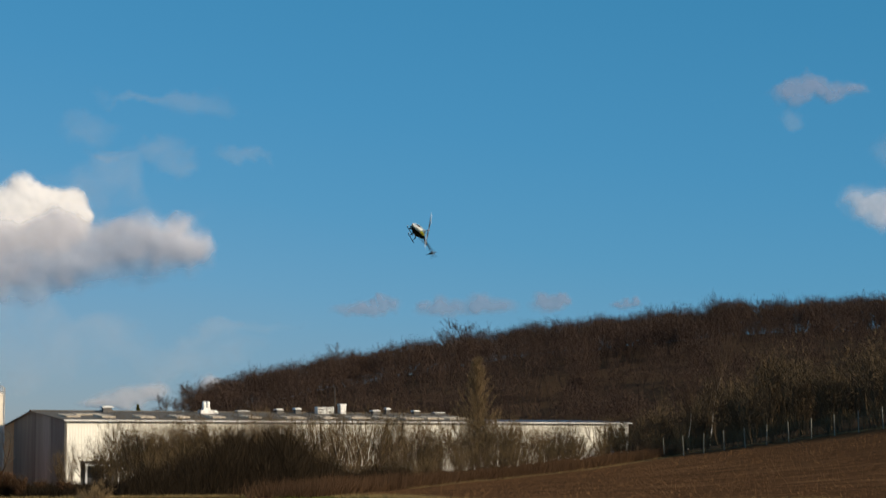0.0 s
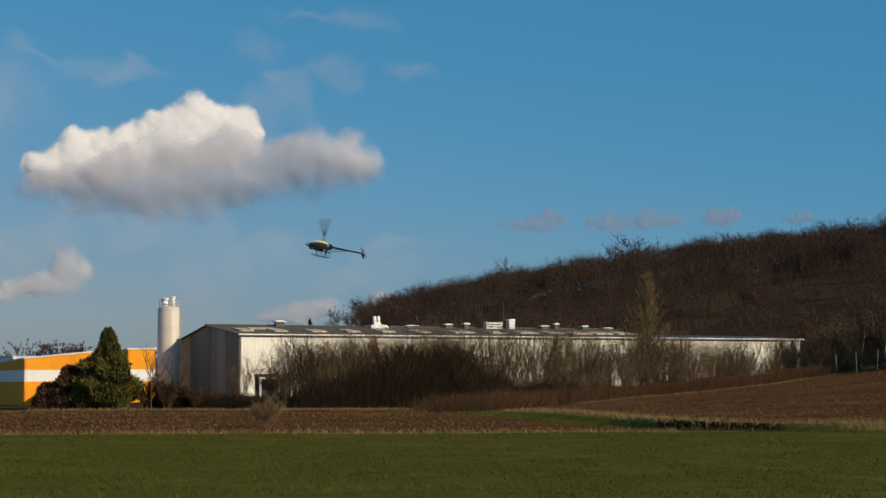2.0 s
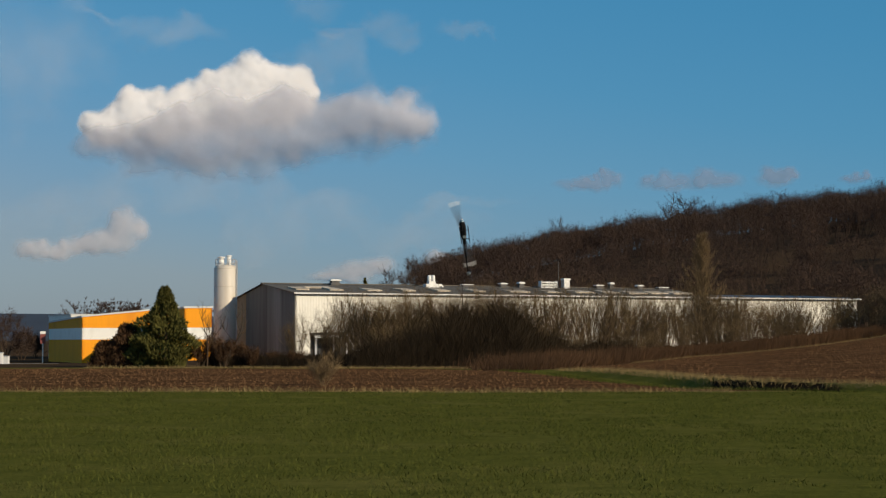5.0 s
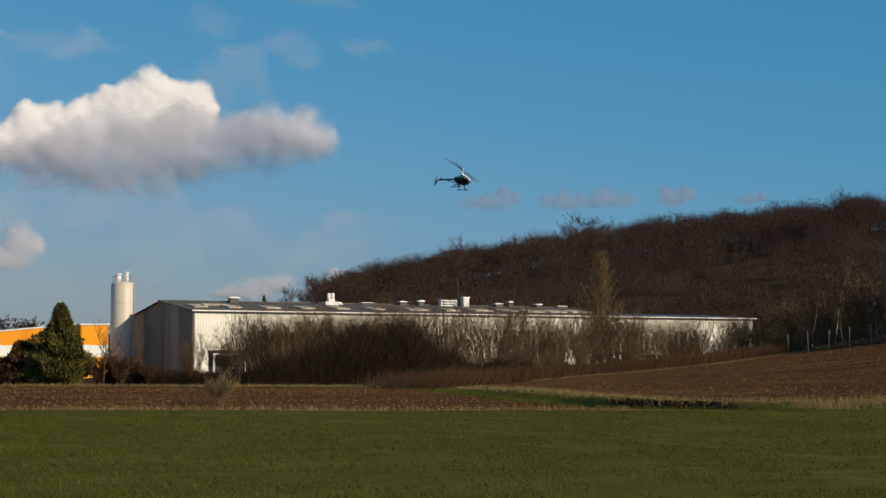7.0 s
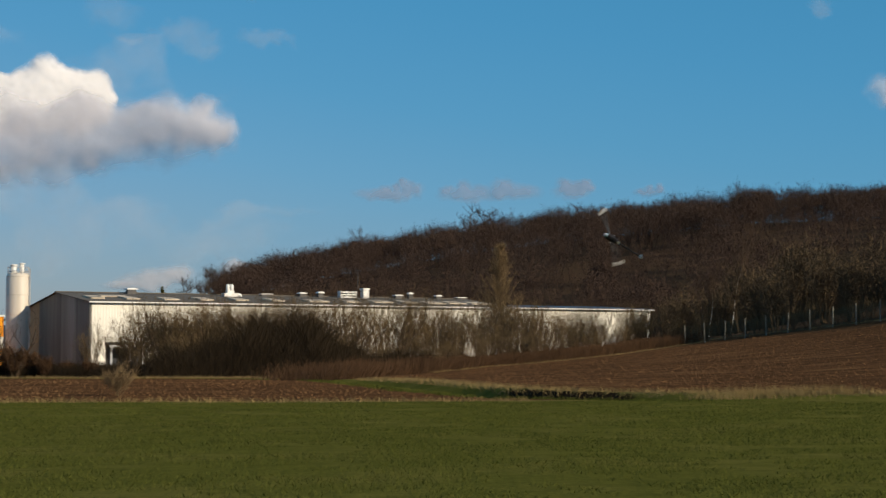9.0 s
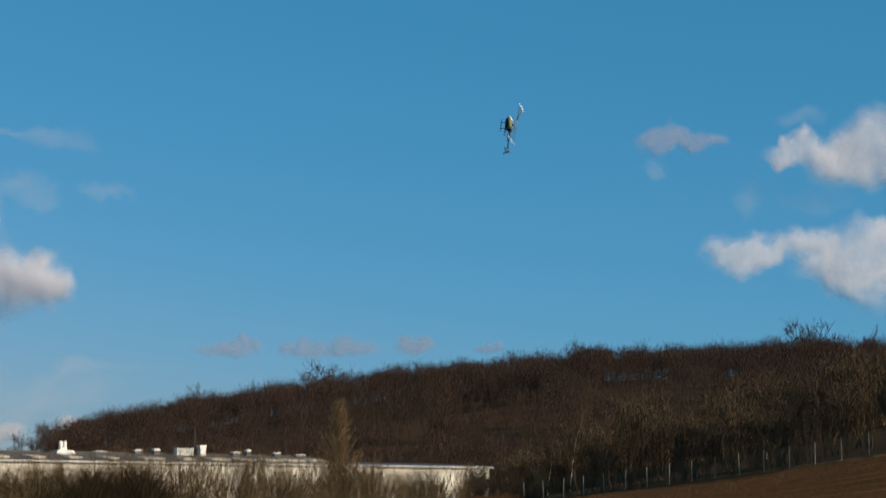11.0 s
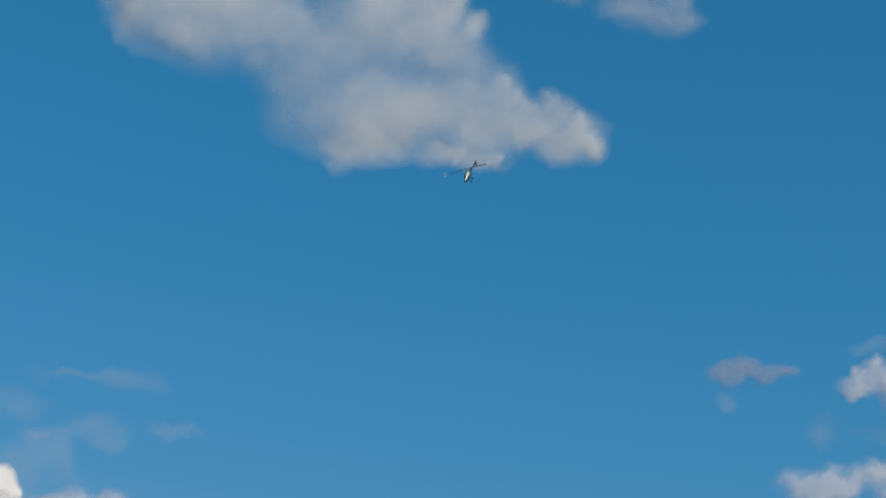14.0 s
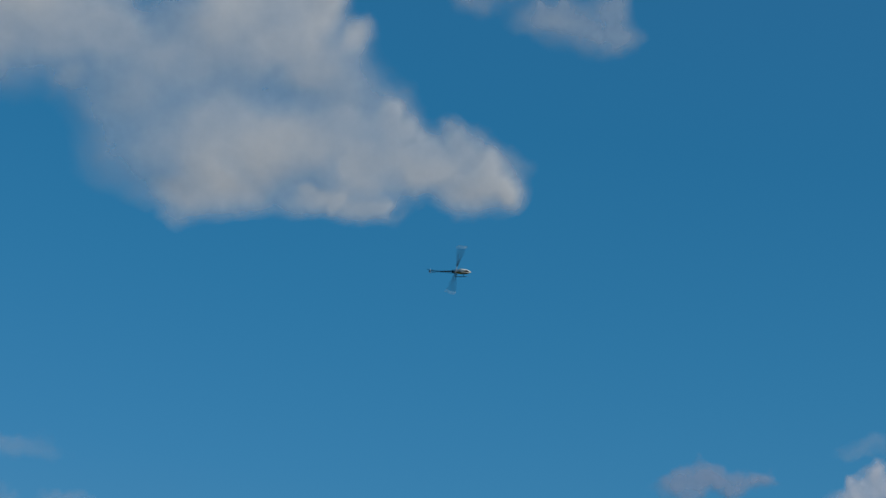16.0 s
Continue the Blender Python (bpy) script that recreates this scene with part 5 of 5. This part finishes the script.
cloud("thin veil of high cloud", -5.10, 5.41, [(-4.69, -1.03, 9.41, 0.97), (1.76, -1.54, 4.03, 0.81), (3.24, -0.7, 3.22, 0.48), (-0.3, 3.26, 2.96, 0.81)], "veil", 11, step=0.03, relief=0.05, rough=1.1, dist=2780)
cloud("broad ragged grey-white cloud high overhead", 6.71, 21.30, [(-1.45, 2.03, 2.74, 1.85), (-3.51, 1.27, 2.37, 1.78), (-2.06, -0.33, 3.11, 1.71), (0.59, -0.48, 2.22, 1.63), (1.92, -1.47, 1.41, 1.01), (3.99, -1.23, 1.63, 0.96), (5.25, -1.53, 1.11, 0.86), (4.58, -1.99, 0.89, 0.67), (0.72, -2.11, 1.04, 0.59), (1.76, -2.28, 0.89, 0.44), (2.96, -1.05, 1.26, 0.86), (3.78, -0.67, 1.04, 0.67), (-6.38, 2.49, 2.52, 1.78), (-7.94, 2.99, 1.93, 1.78), (-0.26, 2.77, 1.63, 1.26), (-1.78, -1.58, 1.93, 0.89), (-4.8, 2.26, 2.22, 1.33), (1.05, 1.14, 1.63, 1.63), (2.22, -0.22, 1.33, 1.11)], "high_cloud", 12, rough=0.55, slope=-0.08, relief=0.16, heaps=3, soften=0.11, lean=0.15, zoomed=True)
cloud("small ragged grey-white cloud high overhead", 14.27, 23.97, [(0.64, -0.14, 1.39, 0.98), (-0.38, -0.03, 1.14, 0.68), (-1.81, 0.77, 1.06, 0.82), (1.57, -0.6, 0.82, 0.62)], "thin_cloud", 13, dist=3300, step=0.025, slope=0.05, relief=0.1, heaps=3, rough=0.5, lean=0.4, zoomed=True)


# ---- the model helicopter ----
def helicopter():
    ob = thing("model_helicopter", "black and yellow model helicopter with white blade tips in the air", "helicopter", pose(0, 35, 5))

    def hull(sections, seg=18, half=None):
        """A shell through (x, width, height, middle) sections; half limits it to angles."""
        v, f = [], []
        a0, a1 = half or (0, 2 * math.pi)
        for x, w, h, z in sections:
            for k in range(seg + 1):
                a = a0 + (a1 - a0) * k / seg
                v.append((x, w * math.cos(a), z + h * math.sin(a)))
        for i in range(len(sections) - 1):
            for k in range(seg):
                a = i * (seg + 1) + k
                f.append((a, a + 1, a + seg + 2, a + seg + 1))
        return Soup().add(v, f)
    body = [(0.44, 0.006, 0.006, -0.035), (0.42, 0.035, 0.03, -0.03), (0.36, 0.062, 0.06, -0.02), (0.26, 0.08, 0.095, 0.0), (0.14, 0.085, 0.12, 0.02), (0.02, 0.078, 0.12, 0.03), (-0.10, 0.05, 0.085, 0.04), (-0.16, 0.03, 0.05, 0.045)]
    body = [(x * 0.9, w * 0.92, h * 0.95, z) for x, w, h, z in body]
    wide = [(x, w * 1.03, h * 1.03, z) for x, w, h, z in body]
    part("canopy", hull(body), M["canopy_blue"], ob, "steel-blue glossy canopy", True)
    part("canopy_nose", hull(wide[:2], 16), M["canopy_white"], ob, "white nose shell", True)
    for a in ((0.55, 1.15), (1.99, 2.59)):
        part("canopy_stripe", hull(wide[1:5], 6, a), M["canopy_white"], ob, "white nose stripe", True)
    part("canopy_window", hull(wide[2:4], 6, (1.2, 1.94)), M["black"], ob, "black windscreen panel", True)
    for a in ((0.2, 0.65), (2.49, 2.94)):
        part("canopy_flash", hull([(x, w * 1.02, h * 1.02, z) for x, w, h, z in wide[4:7]], 6, a), M["canopy_yellow"], ob, "bright yellow side panel", True)
    part("canopy_chin", hull([(x, w * 1.01, h * 1.01, z) for x, w, h, z in wide[2:7]], 8, (3.1, 6.32)), M["black"], ob, "black lower panel", True)
    part("nose_spot", Soup().ball((0.392, 0, -0.033), 0.016, 8, 6), M["red"], ob, "red nose tip", True)
    part("side_frame", Soup().prism([(0.2, -0.10), (0.22, -0.02), (0.02, 0.09), (-0.2, 0.07), (-0.22, 0.0), (-0.05, -0.10)], -0.035, 0.035), M["black"], ob)
    part("battery", Soup().box(0.06, -0.03, -0.12, 0.30, 0.03, -0.07), M["black"], ob)
    part("motor", Soup().tube([(-0.03, 0, -0.12), (-0.03, 0, -0.03)], [0.035, 0.035], 12), M["alloy"], ob)
    part("tail_boom", Soup().tube([(-0.12, 0, 0.03), (-0.92, 0, 0.03)], [0.02, 0.017], 10), M["black"], ob, "", True)
    for y in (-0.05, 0.05):
        part("boom_brace", Soup().tube([(-0.14, y, -0.06), (-0.58, y * 0.25, 0.02)], [0.006, 0.006], 5), M["black"], ob)
    part("tail_fin", Soup().prism([(-0.875, 0.02), (-0.93, 0.10), (-0.96, 0.10), (-0.945, 0.02), (-0.965, -0.10), (-0.935, -0.10)], -0.004, 0.004), M["black"], ob)
    part("tail_case", Soup().box(-0.96, -0.03, 0.005, -0.89, 0.03, 0.06), M["alloy"], ob)
    for y in (-0.1, 0.1):
        skid = part("skid", Soup().tube([(0.24, y, -0.185), (0.20, y, -0.205), (-0.14, y, -0.205), (-0.17, y, -0.20)], [0.009] * 4, 7), M["black"], ob)
        part("end_cap", Soup().ball((0.245, y, -0.182), 0.012, 6, 5), M["alloy"], skid)
    for x in (0.13, -0.08):
        part("strut", Soup().tube([(x, -0.1, -0.205), (x, -0.06, -0.12), (x, 0.06, -0.12), (x, 0.1, -0.205)], [0.009, 0.01, 0.01, 0.009], 6), M["black"], ob)
    part("mast", Soup().tube([(0, 0, 0.05), (0, 0, 0.235)], [0.008, 0.008], 8), M["alloy"], ob)
    part("swashplate", Soup().tube([(0, 0, 0.135), (0, 0, 0.15)], [0.04, 0.04], 14), M["alloy"], ob)
    rotor = part("main_rotor", Soup().box(-0.03, -0.02, -0.018, 0.03, 0.02, 0.018).tube([(-0.11, 0, 0), (0.11, 0, 0)], [0.012, 0.012], 8).tube([(0, 0, 0.0), (0, 0, 0.03)], [0.02, 0.014], 10), M["alloy"], ob, "bright alloy rotor head", at=pose(0, 0, 0.225))
    for s in (-1, 1):
        blade = part("blade", Soup().add([(s * x, s * y, z) for x, y, z in ((0.09, 0.012, 0.003), (0.15, 0.036, 0.004), (0.70, 0.036, 0.003), (0.70, -0.026, 0.0), (0.15, -0.026, 0.0), (0.09, -0.012, 0.0),
                                                                              (0.09, 0.012, -0.003), (0.15, 0.036, -0.003), (0.70, 0.036, -0.003), (0.70, -0.026, -0.002), (0.15, -0.026, -0.002), (0.09, -0.012, -0.003))],
                                         [(0, 1, 2, 3, 4, 5), (11, 10, 9, 8, 7, 6), (0, 6, 7, 1), (1, 7, 8, 2), (2, 8, 9, 3), (3, 9, 10, 4), (4, 10, 11, 5), (5, 11, 6, 0)]), M["carbon"], rotor)
        part("blade_tip", Soup().box(min(s * 0.702, s * 0.80), -0.036, -0.004, max(s * 0.702, s * 0.80), 0.036, 0.004), M["tip"], rotor, "white blade tip")
    tail = part("tail_rotor", Soup().tube([(0, -0.015, 0), (0, 0.015, 0)], [0.014, 0.014], 8), M["alloy"], ob, at=pose(-0.925, 0.05, 0.03))
    for s in (-1, 1):
        part("tail_blade", Soup().box(min(s * 0.02, s * 0.14), -0.003, -0.014, max(s * 0.02, s * 0.14), 0.003, 0.014), M["carbon"], tail)
    return ob, rotor, tail


heli, main_rotor, tail_rotor = helicopter()
FLIGHT = [
    (0.000, 3.05, 39.53, 6.91, -75.5, -24.3, -113.7),
    (0.067, 2.94, 39.37, 7.06, -100.4, -5.6, -158.1),
    (0.100, 2.88, 39.29, 7.13, -128.5, 15.1, -175.2),
    (0.200, 2.77, 39.02, 7.54, -122.2, 67.9, -173.0),
    (0.300, 2.73, 38.76, 7.86, 17.2, 75.9, -20.8),
    (0.333, 2.73, 38.67, 7.94, 77.8, 56.2, 40.1),
    (0.400, 2.72, 38.50, 8.09, 94.4, -0.7, 57.4),
    (0.500, 2.50, 38.27, 8.28, 83.0, -55.1, 62.0),
    (0.600, 2.27, 38.09, 8.18, -118.8, -75.9, -103.1),
    (0.700, 2.11, 37.90, 8.05, -93.2, -75.6, -109.3),
    (0.800, 1.73, 38.01, 7.92, -105.5, -74.7, -117.5),
    (0.900, 1.02, 38.17, 7.59, -62.3, -74.2, -154.1),
    (1.000, 0.28, 38.33, 7.17, -63.1, -68.2, -145.5),
    (1.200, -1.27, 38.63, 5.89, -51.5, -66.0, -151.5),
    (1.400, -1.94, 38.84, 4.99, -35.9, -47.7, -160.6),
    (1.500, -2.62, 38.95, 4.09, -19.3, -23.7, -164.9),
    (1.600, -2.65, 39.04, 3.90, -14.1, -13.9, -163.8),
    (1.800, -2.89, 39.17, 4.05, -11.9, -8.1, -167.4),
    (1.900, -2.84, 39.22, 4.35, 6.3, -6.5, -170.5),
    (2.000, -2.95, 39.27, 4.65, 29.1, -10.9, -166.9),
    (2.100, -2.99, 39.25, 4.88, 57.3, -19.9, -165.2),
    (2.200, -3.10, 39.23, 5.06, 80.3, -34.5, -175.8),
    (2.300, -3.06, 39.22, 5.18, 91.6, -43.3, -174.2),
    (2.400, -3.04, 39.22, 5.22, 115.7, -53.0, -172.1),
    (2.500, -2.93, 39.22, 5.27, 121.7, -64.7, -167.6),
    (2.600, -2.85, 39.25, 4.92, 126.2, -65.7, -167.2),
    (2.800, -2.72, 39.33, 3.97, 115.2, -66.2, -151.0),
    (3.000, -2.76, 39.37, 3.11, 91.7, -51.0, -111.5),
    (3.067, -2.60, 39.38, 3.16, 116.1, -15.7, -92.4),
    (3.100, -2.52, 39.39, 3.18, 131.1, -1.8, -78.6),
    (3.133, -2.47, 39.38, 3.36, 144.4, 19.8, -67.7),
    (3.200, -2.37, 39.37, 3.72, -163.0, 45.8, -18.5),
    (3.600, -2.08, 39.77, 3.79, -169.1, 66.8, -56.9),
    (4.200, -1.57, 40.38, 3.52, 140.3, 8.5, -124.8),
    (4.500, -1.34, 40.66, 3.78, 102.1, -25.3, -143.1),
    (4.800, -1.11, 40.94, 4.04, 50.4, -62.4, -128.6),
    (5.300, -0.97, 41.40, 4.28, 12.8, -87.0, -89.2),
    (5.400, -0.70, 41.55, 4.49, 13.6, -86.9, -90.1),
    (5.500, -0.41, 41.70, 4.50, 54.6, -86.0, -125.4),
    (5.600, -0.10, 41.87, 4.26, 24.1, -71.9, -89.1),
    (5.800, 0.34, 42.23, 3.36, 36.5, -67.2, -105.4),
    (6.000, 0.95, 42.56, 2.32, 36.9, -53.1, -121.0),
    (6.200, 1.17, 42.83, 3.34, 18.5, -15.3, -58.5),
    (6.300, 1.33, 42.95, 3.98, 55.5, -16.2, -37.3),
    (6.333, 1.23, 42.99, 4.24, 82.0, -31.4, -32.3),
    (6.400, 1.03, 43.07, 4.76, 157.7, -57.2, -56.6),
    (6.500, 0.84, 43.19, 5.23, -93.5, -60.2, -157.6),
    (6.600, 0.64, 43.31, 5.61, -75.8, -10.9, -168.6),
    (6.700, 0.61, 42.50, 5.68, -60.1, 43.6, -159.1),
    (6.800, 0.83, 41.69, 5.79, 38.6, 69.6, -45.4),
    (6.900, 1.14, 40.87, 5.85, 27.2, 31.4, -19.8),
    (7.000, 1.19, 40.07, 5.72, -17.2, 2.8, -54.2),
    (7.033, 1.17, 39.82, 5.54, 3.8, 11.8, -3.0),
    (7.067, 1.16, 39.57, 5.35, 23.8, 1.1, 47.6),
    (7.100, 1.15, 39.32, 5.17, 29.1, -20.9, 95.2),
    (7.133, 1.13, 39.38, 5.00, 17.4, -30.5, 142.2),
    (7.200, 1.09, 39.49, 4.66, -8.1, -17.3, -122.3),
    (7.300, 1.12, 39.64, 4.25, -5.5, 0.5, -108.5),
    (7.400, 1.15, 39.80, 3.68, -4.4, 0.0, -121.7),
    (7.467, 1.00, 39.91, 3.34, 0.6, -3.5, 161.5),
    (7.500, 0.93, 39.96, 3.17, 3.6, -2.3, 123.1),
    (7.533, 0.96, 40.00, 3.18, 1.5, -4.2, 156.5),
    (7.600, 1.02, 40.08, 3.20, -3.9, -3.4, -136.4),
    (7.700, 1.03, 40.18, 3.73, -4.7, -6.4, -130.1),
    (7.800, 1.29, 40.24, 4.53, -4.8, -9.5, -134.1),
    (7.900, 1.55, 40.32, 5.12, 14.8, -14.9, -144.9),
    (8.000, 1.66, 40.41, 5.44, 43.6, -11.8, -156.1),
    (8.100, 1.85, 40.50, 5.76, 75.6, -12.2, -169.3),
    (8.200, 2.56, 40.58, 5.83, 84.6, -18.8, -175.0),
    (8.300, 3.80, 40.64, 5.46, 99.7, -23.6, 179.0),
    (8.500, 6.16, 40.18, 4.42, 119.7, -21.9, -175.0),
    (8.600, 7.06, 39.94, 3.99, 119.7, -23.1, -175.3),
    (8.700, 7.62, 39.71, 3.94, 123.6, -23.1, -175.6),
    (9.000, 7.29, 41.13, 4.22, 64.5, -23.4, -147.2),
    (9.300, 6.97, 42.55, 4.49, 13.4, -2.1, -131.8),
    (9.900, 7.24, 45.12, 6.24, -12.7, -20.5, -62.6),
    (10.133, 7.77, 45.87, 7.91, 29.4, -3.2, -33.7),
    (10.400, 8.36, 46.74, 9.81, 79.5, -13.4, 2.8),
    (10.800, 9.67, 47.93, 12.07, 101.1, -23.4, 47.0),
    (10.900, 9.39, 46.49, 11.74, 88.0, -44.2, 50.6),
    (11.000, 9.46, 44.91, 11.75, 66.0, -59.3, 68.5),
    (11.100, 9.66, 43.32, 11.61, -139.3, -81.0, -91.5),
    (11.200, 10.30, 43.66, 11.78, -170.4, -71.2, -64.3),
    (11.300, 10.72, 44.05, 11.94, -177.4, -60.3, -57.0),
    (11.400, 10.74, 44.47, 12.34, -145.8, -34.7, -104.1),
    (11.467, 10.82, 44.71, 12.73, -166.1, -4.9, -140.0),
    (11.500, 10.87, 44.83, 12.92, 178.1, 3.6, -160.8),
    (11.600, 10.71, 45.28, 13.40, -132.2, 41.9, -177.4),
    (11.700, 10.38, 45.71, 14.04, 39.9, 83.9, -31.5),
    (11.800, 10.04, 46.21, 14.44, 43.3, 50.7, -23.5),
    (11.900, 9.92, 46.69, 14.72, 57.9, -8.9, -0.7),
    (12.000, 9.80, 47.15, 15.05, 43.0, -69.0, 26.9),
    (12.067, 9.48, 47.61, 15.11, -20.8, -37.3, 121.1),
    (12.100, 9.32, 47.86, 15.16, -19.7, -13.9, 139.5),
    (12.200, 9.08, 48.46, 15.39, -20.4, 9.2, -177.7),
    (12.300, 8.95, 48.97, 15.89, -20.9, 30.5, -132.7),
    (12.400, 8.77, 49.49, 16.40, -0.4, 44.2, -74.7),
    (12.500, 8.69, 50.02, 16.81, 36.8, 34.5, -20.5),
    (12.600, 8.66, 50.57, 17.12, 84.9, 18.1, 15.9),
    (12.700, 8.53, 51.11, 17.48, 107.6, -42.1, 38.6),
    (12.800, 8.38, 51.66, 17.84, -149.3, -73.5, -77.1),
    (12.900, 8.20, 52.26, 18.06, -124.3, -42.3, -106.5),
    (12.933, 8.19, 52.48, 18.04, -136.8, -20.9, -112.8),
    (13.000, 8.16, 52.91, 18.03, -168.0, 15.0, -138.2),
    (13.100, 8.01, 53.36, 18.02, 177.7, 14.4, -179.5),
    (13.200, 7.91, 53.72, 18.26, 174.0, -5.9, 121.0),
    (13.300, 7.85, 54.03, 18.65, -169.7, 9.5, 64.6),
    (13.333, 7.82, 54.12, 18.81, 178.3, 28.9, 46.4),
    (13.400, 7.77, 54.31, 19.12, 125.0, 44.9, -16.9),
    (13.500, 7.72, 54.62, 19.52, 176.9, 9.2, -23.2),
    (13.533, 7.74, 54.69, 19.71, 165.2, -13.2, -25.2),
    (13.600, 7.77, 54.84, 20.10, 130.9, -56.1, -9.2),
    (13.700, 8.00, 55.12, 20.44, -167.3, -62.1, -109.5),
    (13.800, 8.07, 55.47, 20.62, -133.7, -7.6, -146.1),
    (13.900, 8.15, 55.88, 20.68, -77.1, 23.2, -151.9),
    (14.000, 8.20, 56.27, 20.75, -3.1, 41.9, -121.7),
    (14.100, 8.53, 56.70, 20.88, 20.0, 60.2, -68.0),
    (14.200, 8.51, 55.97, 20.74, 26.7, 18.4, -27.6),
    (14.300, 8.40, 53.95, 20.88, 56.4, 20.5, 34.0),
    (14.400, 8.38, 52.13, 20.81, 81.6, -30.6, 45.2),
    (14.500, 8.04, 50.69, 20.17, -13.0, -76.2, 133.3),
    (14.600, 8.19, 50.11, 20.09, -144.9, -67.3, -95.2),
    (14.700, 8.33, 49.51, 19.70, -140.6, -12.5, -121.9),
    (14.800, 8.47, 48.91, 19.32, -163.1, 38.1, -151.0),
    (14.900, 8.51, 48.31, 19.12, 170.5, 41.4, 145.8),
    (15.000, 8.55, 47.70, 18.93, 154.7, 25.6, 90.8),
    (15.067, 8.62, 47.66, 18.98, 129.5, 49.7, 19.3),
    (15.100, 8.65, 47.63, 19.00, 105.6, 47.2, -26.0),
    (15.200, 8.72, 47.46, 19.38, 119.9, 6.6, -20.5),
    (15.300, 8.81, 47.44, 19.31, 136.7, -43.5, -43.9),
    (15.400, 8.90, 47.43, 19.25, -135.4, -60.2, -136.2),
    (15.500, 9.29, 47.41, 19.04, -80.1, -18.3, -171.0),
    (15.600, 9.54, 48.15, 18.93, -75.7, 28.2, -170.0),
    (15.700, 9.80, 48.89, 18.81, -59.0, 74.2, -155.3),
    (15.867, 10.18, 50.20, 18.38, 76.6, 48.5, -29.4),
    (16.000, 10.49, 51.24, 18.03, 89.1, 6.9, -27.3),
]
SPIN = [(0.0, 54), (0.5, 1068), (1.0, 2190), (1.5, 3294), (2.0, 4398), (2.5, 5580), (5.5, 12267), (6.5, 14505), (7.0, 15597), (7.5, 16785), (8.0, 17859), (8.5, 18900), (11.0, 24468), (11.5, 25596), (12.0, 26742), (12.5, 27879), (13.0, 29064), (13.5, 30231), (14.0, 31254), (15.0, 33408), (15.5, 34464), (16.0, 35541)]


def motions():
    walk(heli, [(t, pose(x, y, z, a, b, c)) for t, x, y, z, a, b, c in FLIGHT])
    spin_t, spin_a = [s[0] for s in SPIN], [s[1] for s in SPIN]
    rows, tail_rows = [], []
    for k in range(frame(16.0)):
        a = float(np.interp(k / FPS, spin_t, spin_a))
        rows.append((k / FPS, pose(0, 0, 0.225, 0, 0, a)))
        tail_rows.append((k / FPS, pose(-0.925, 0.05, 0.03, 0, (k * 83.0) % 360, 0)))
    walk(main_rotor, rows)
    walk(tail_rotor, tail_rows)
    # the high clouds draw nearer towards the end
    ahead = view(10.0, 17.5, 0).to_3x3() @ Vector((0, 0, -1))
    for ob in CLOUDS:
        m = ob.matrix_basis.copy()
        walk(ob, [(t, Matrix.Translation(-ahead * CLOUD_R * (1 - 1 / k)) @ m) for t, k in
                  ((0.0, 1.0), (13.9, 1.0), (14.15, 1.0), (14.5, 1.145), (15.0, 1.25), (15.5, 1.285), (16.0, 1.295))])


motions()
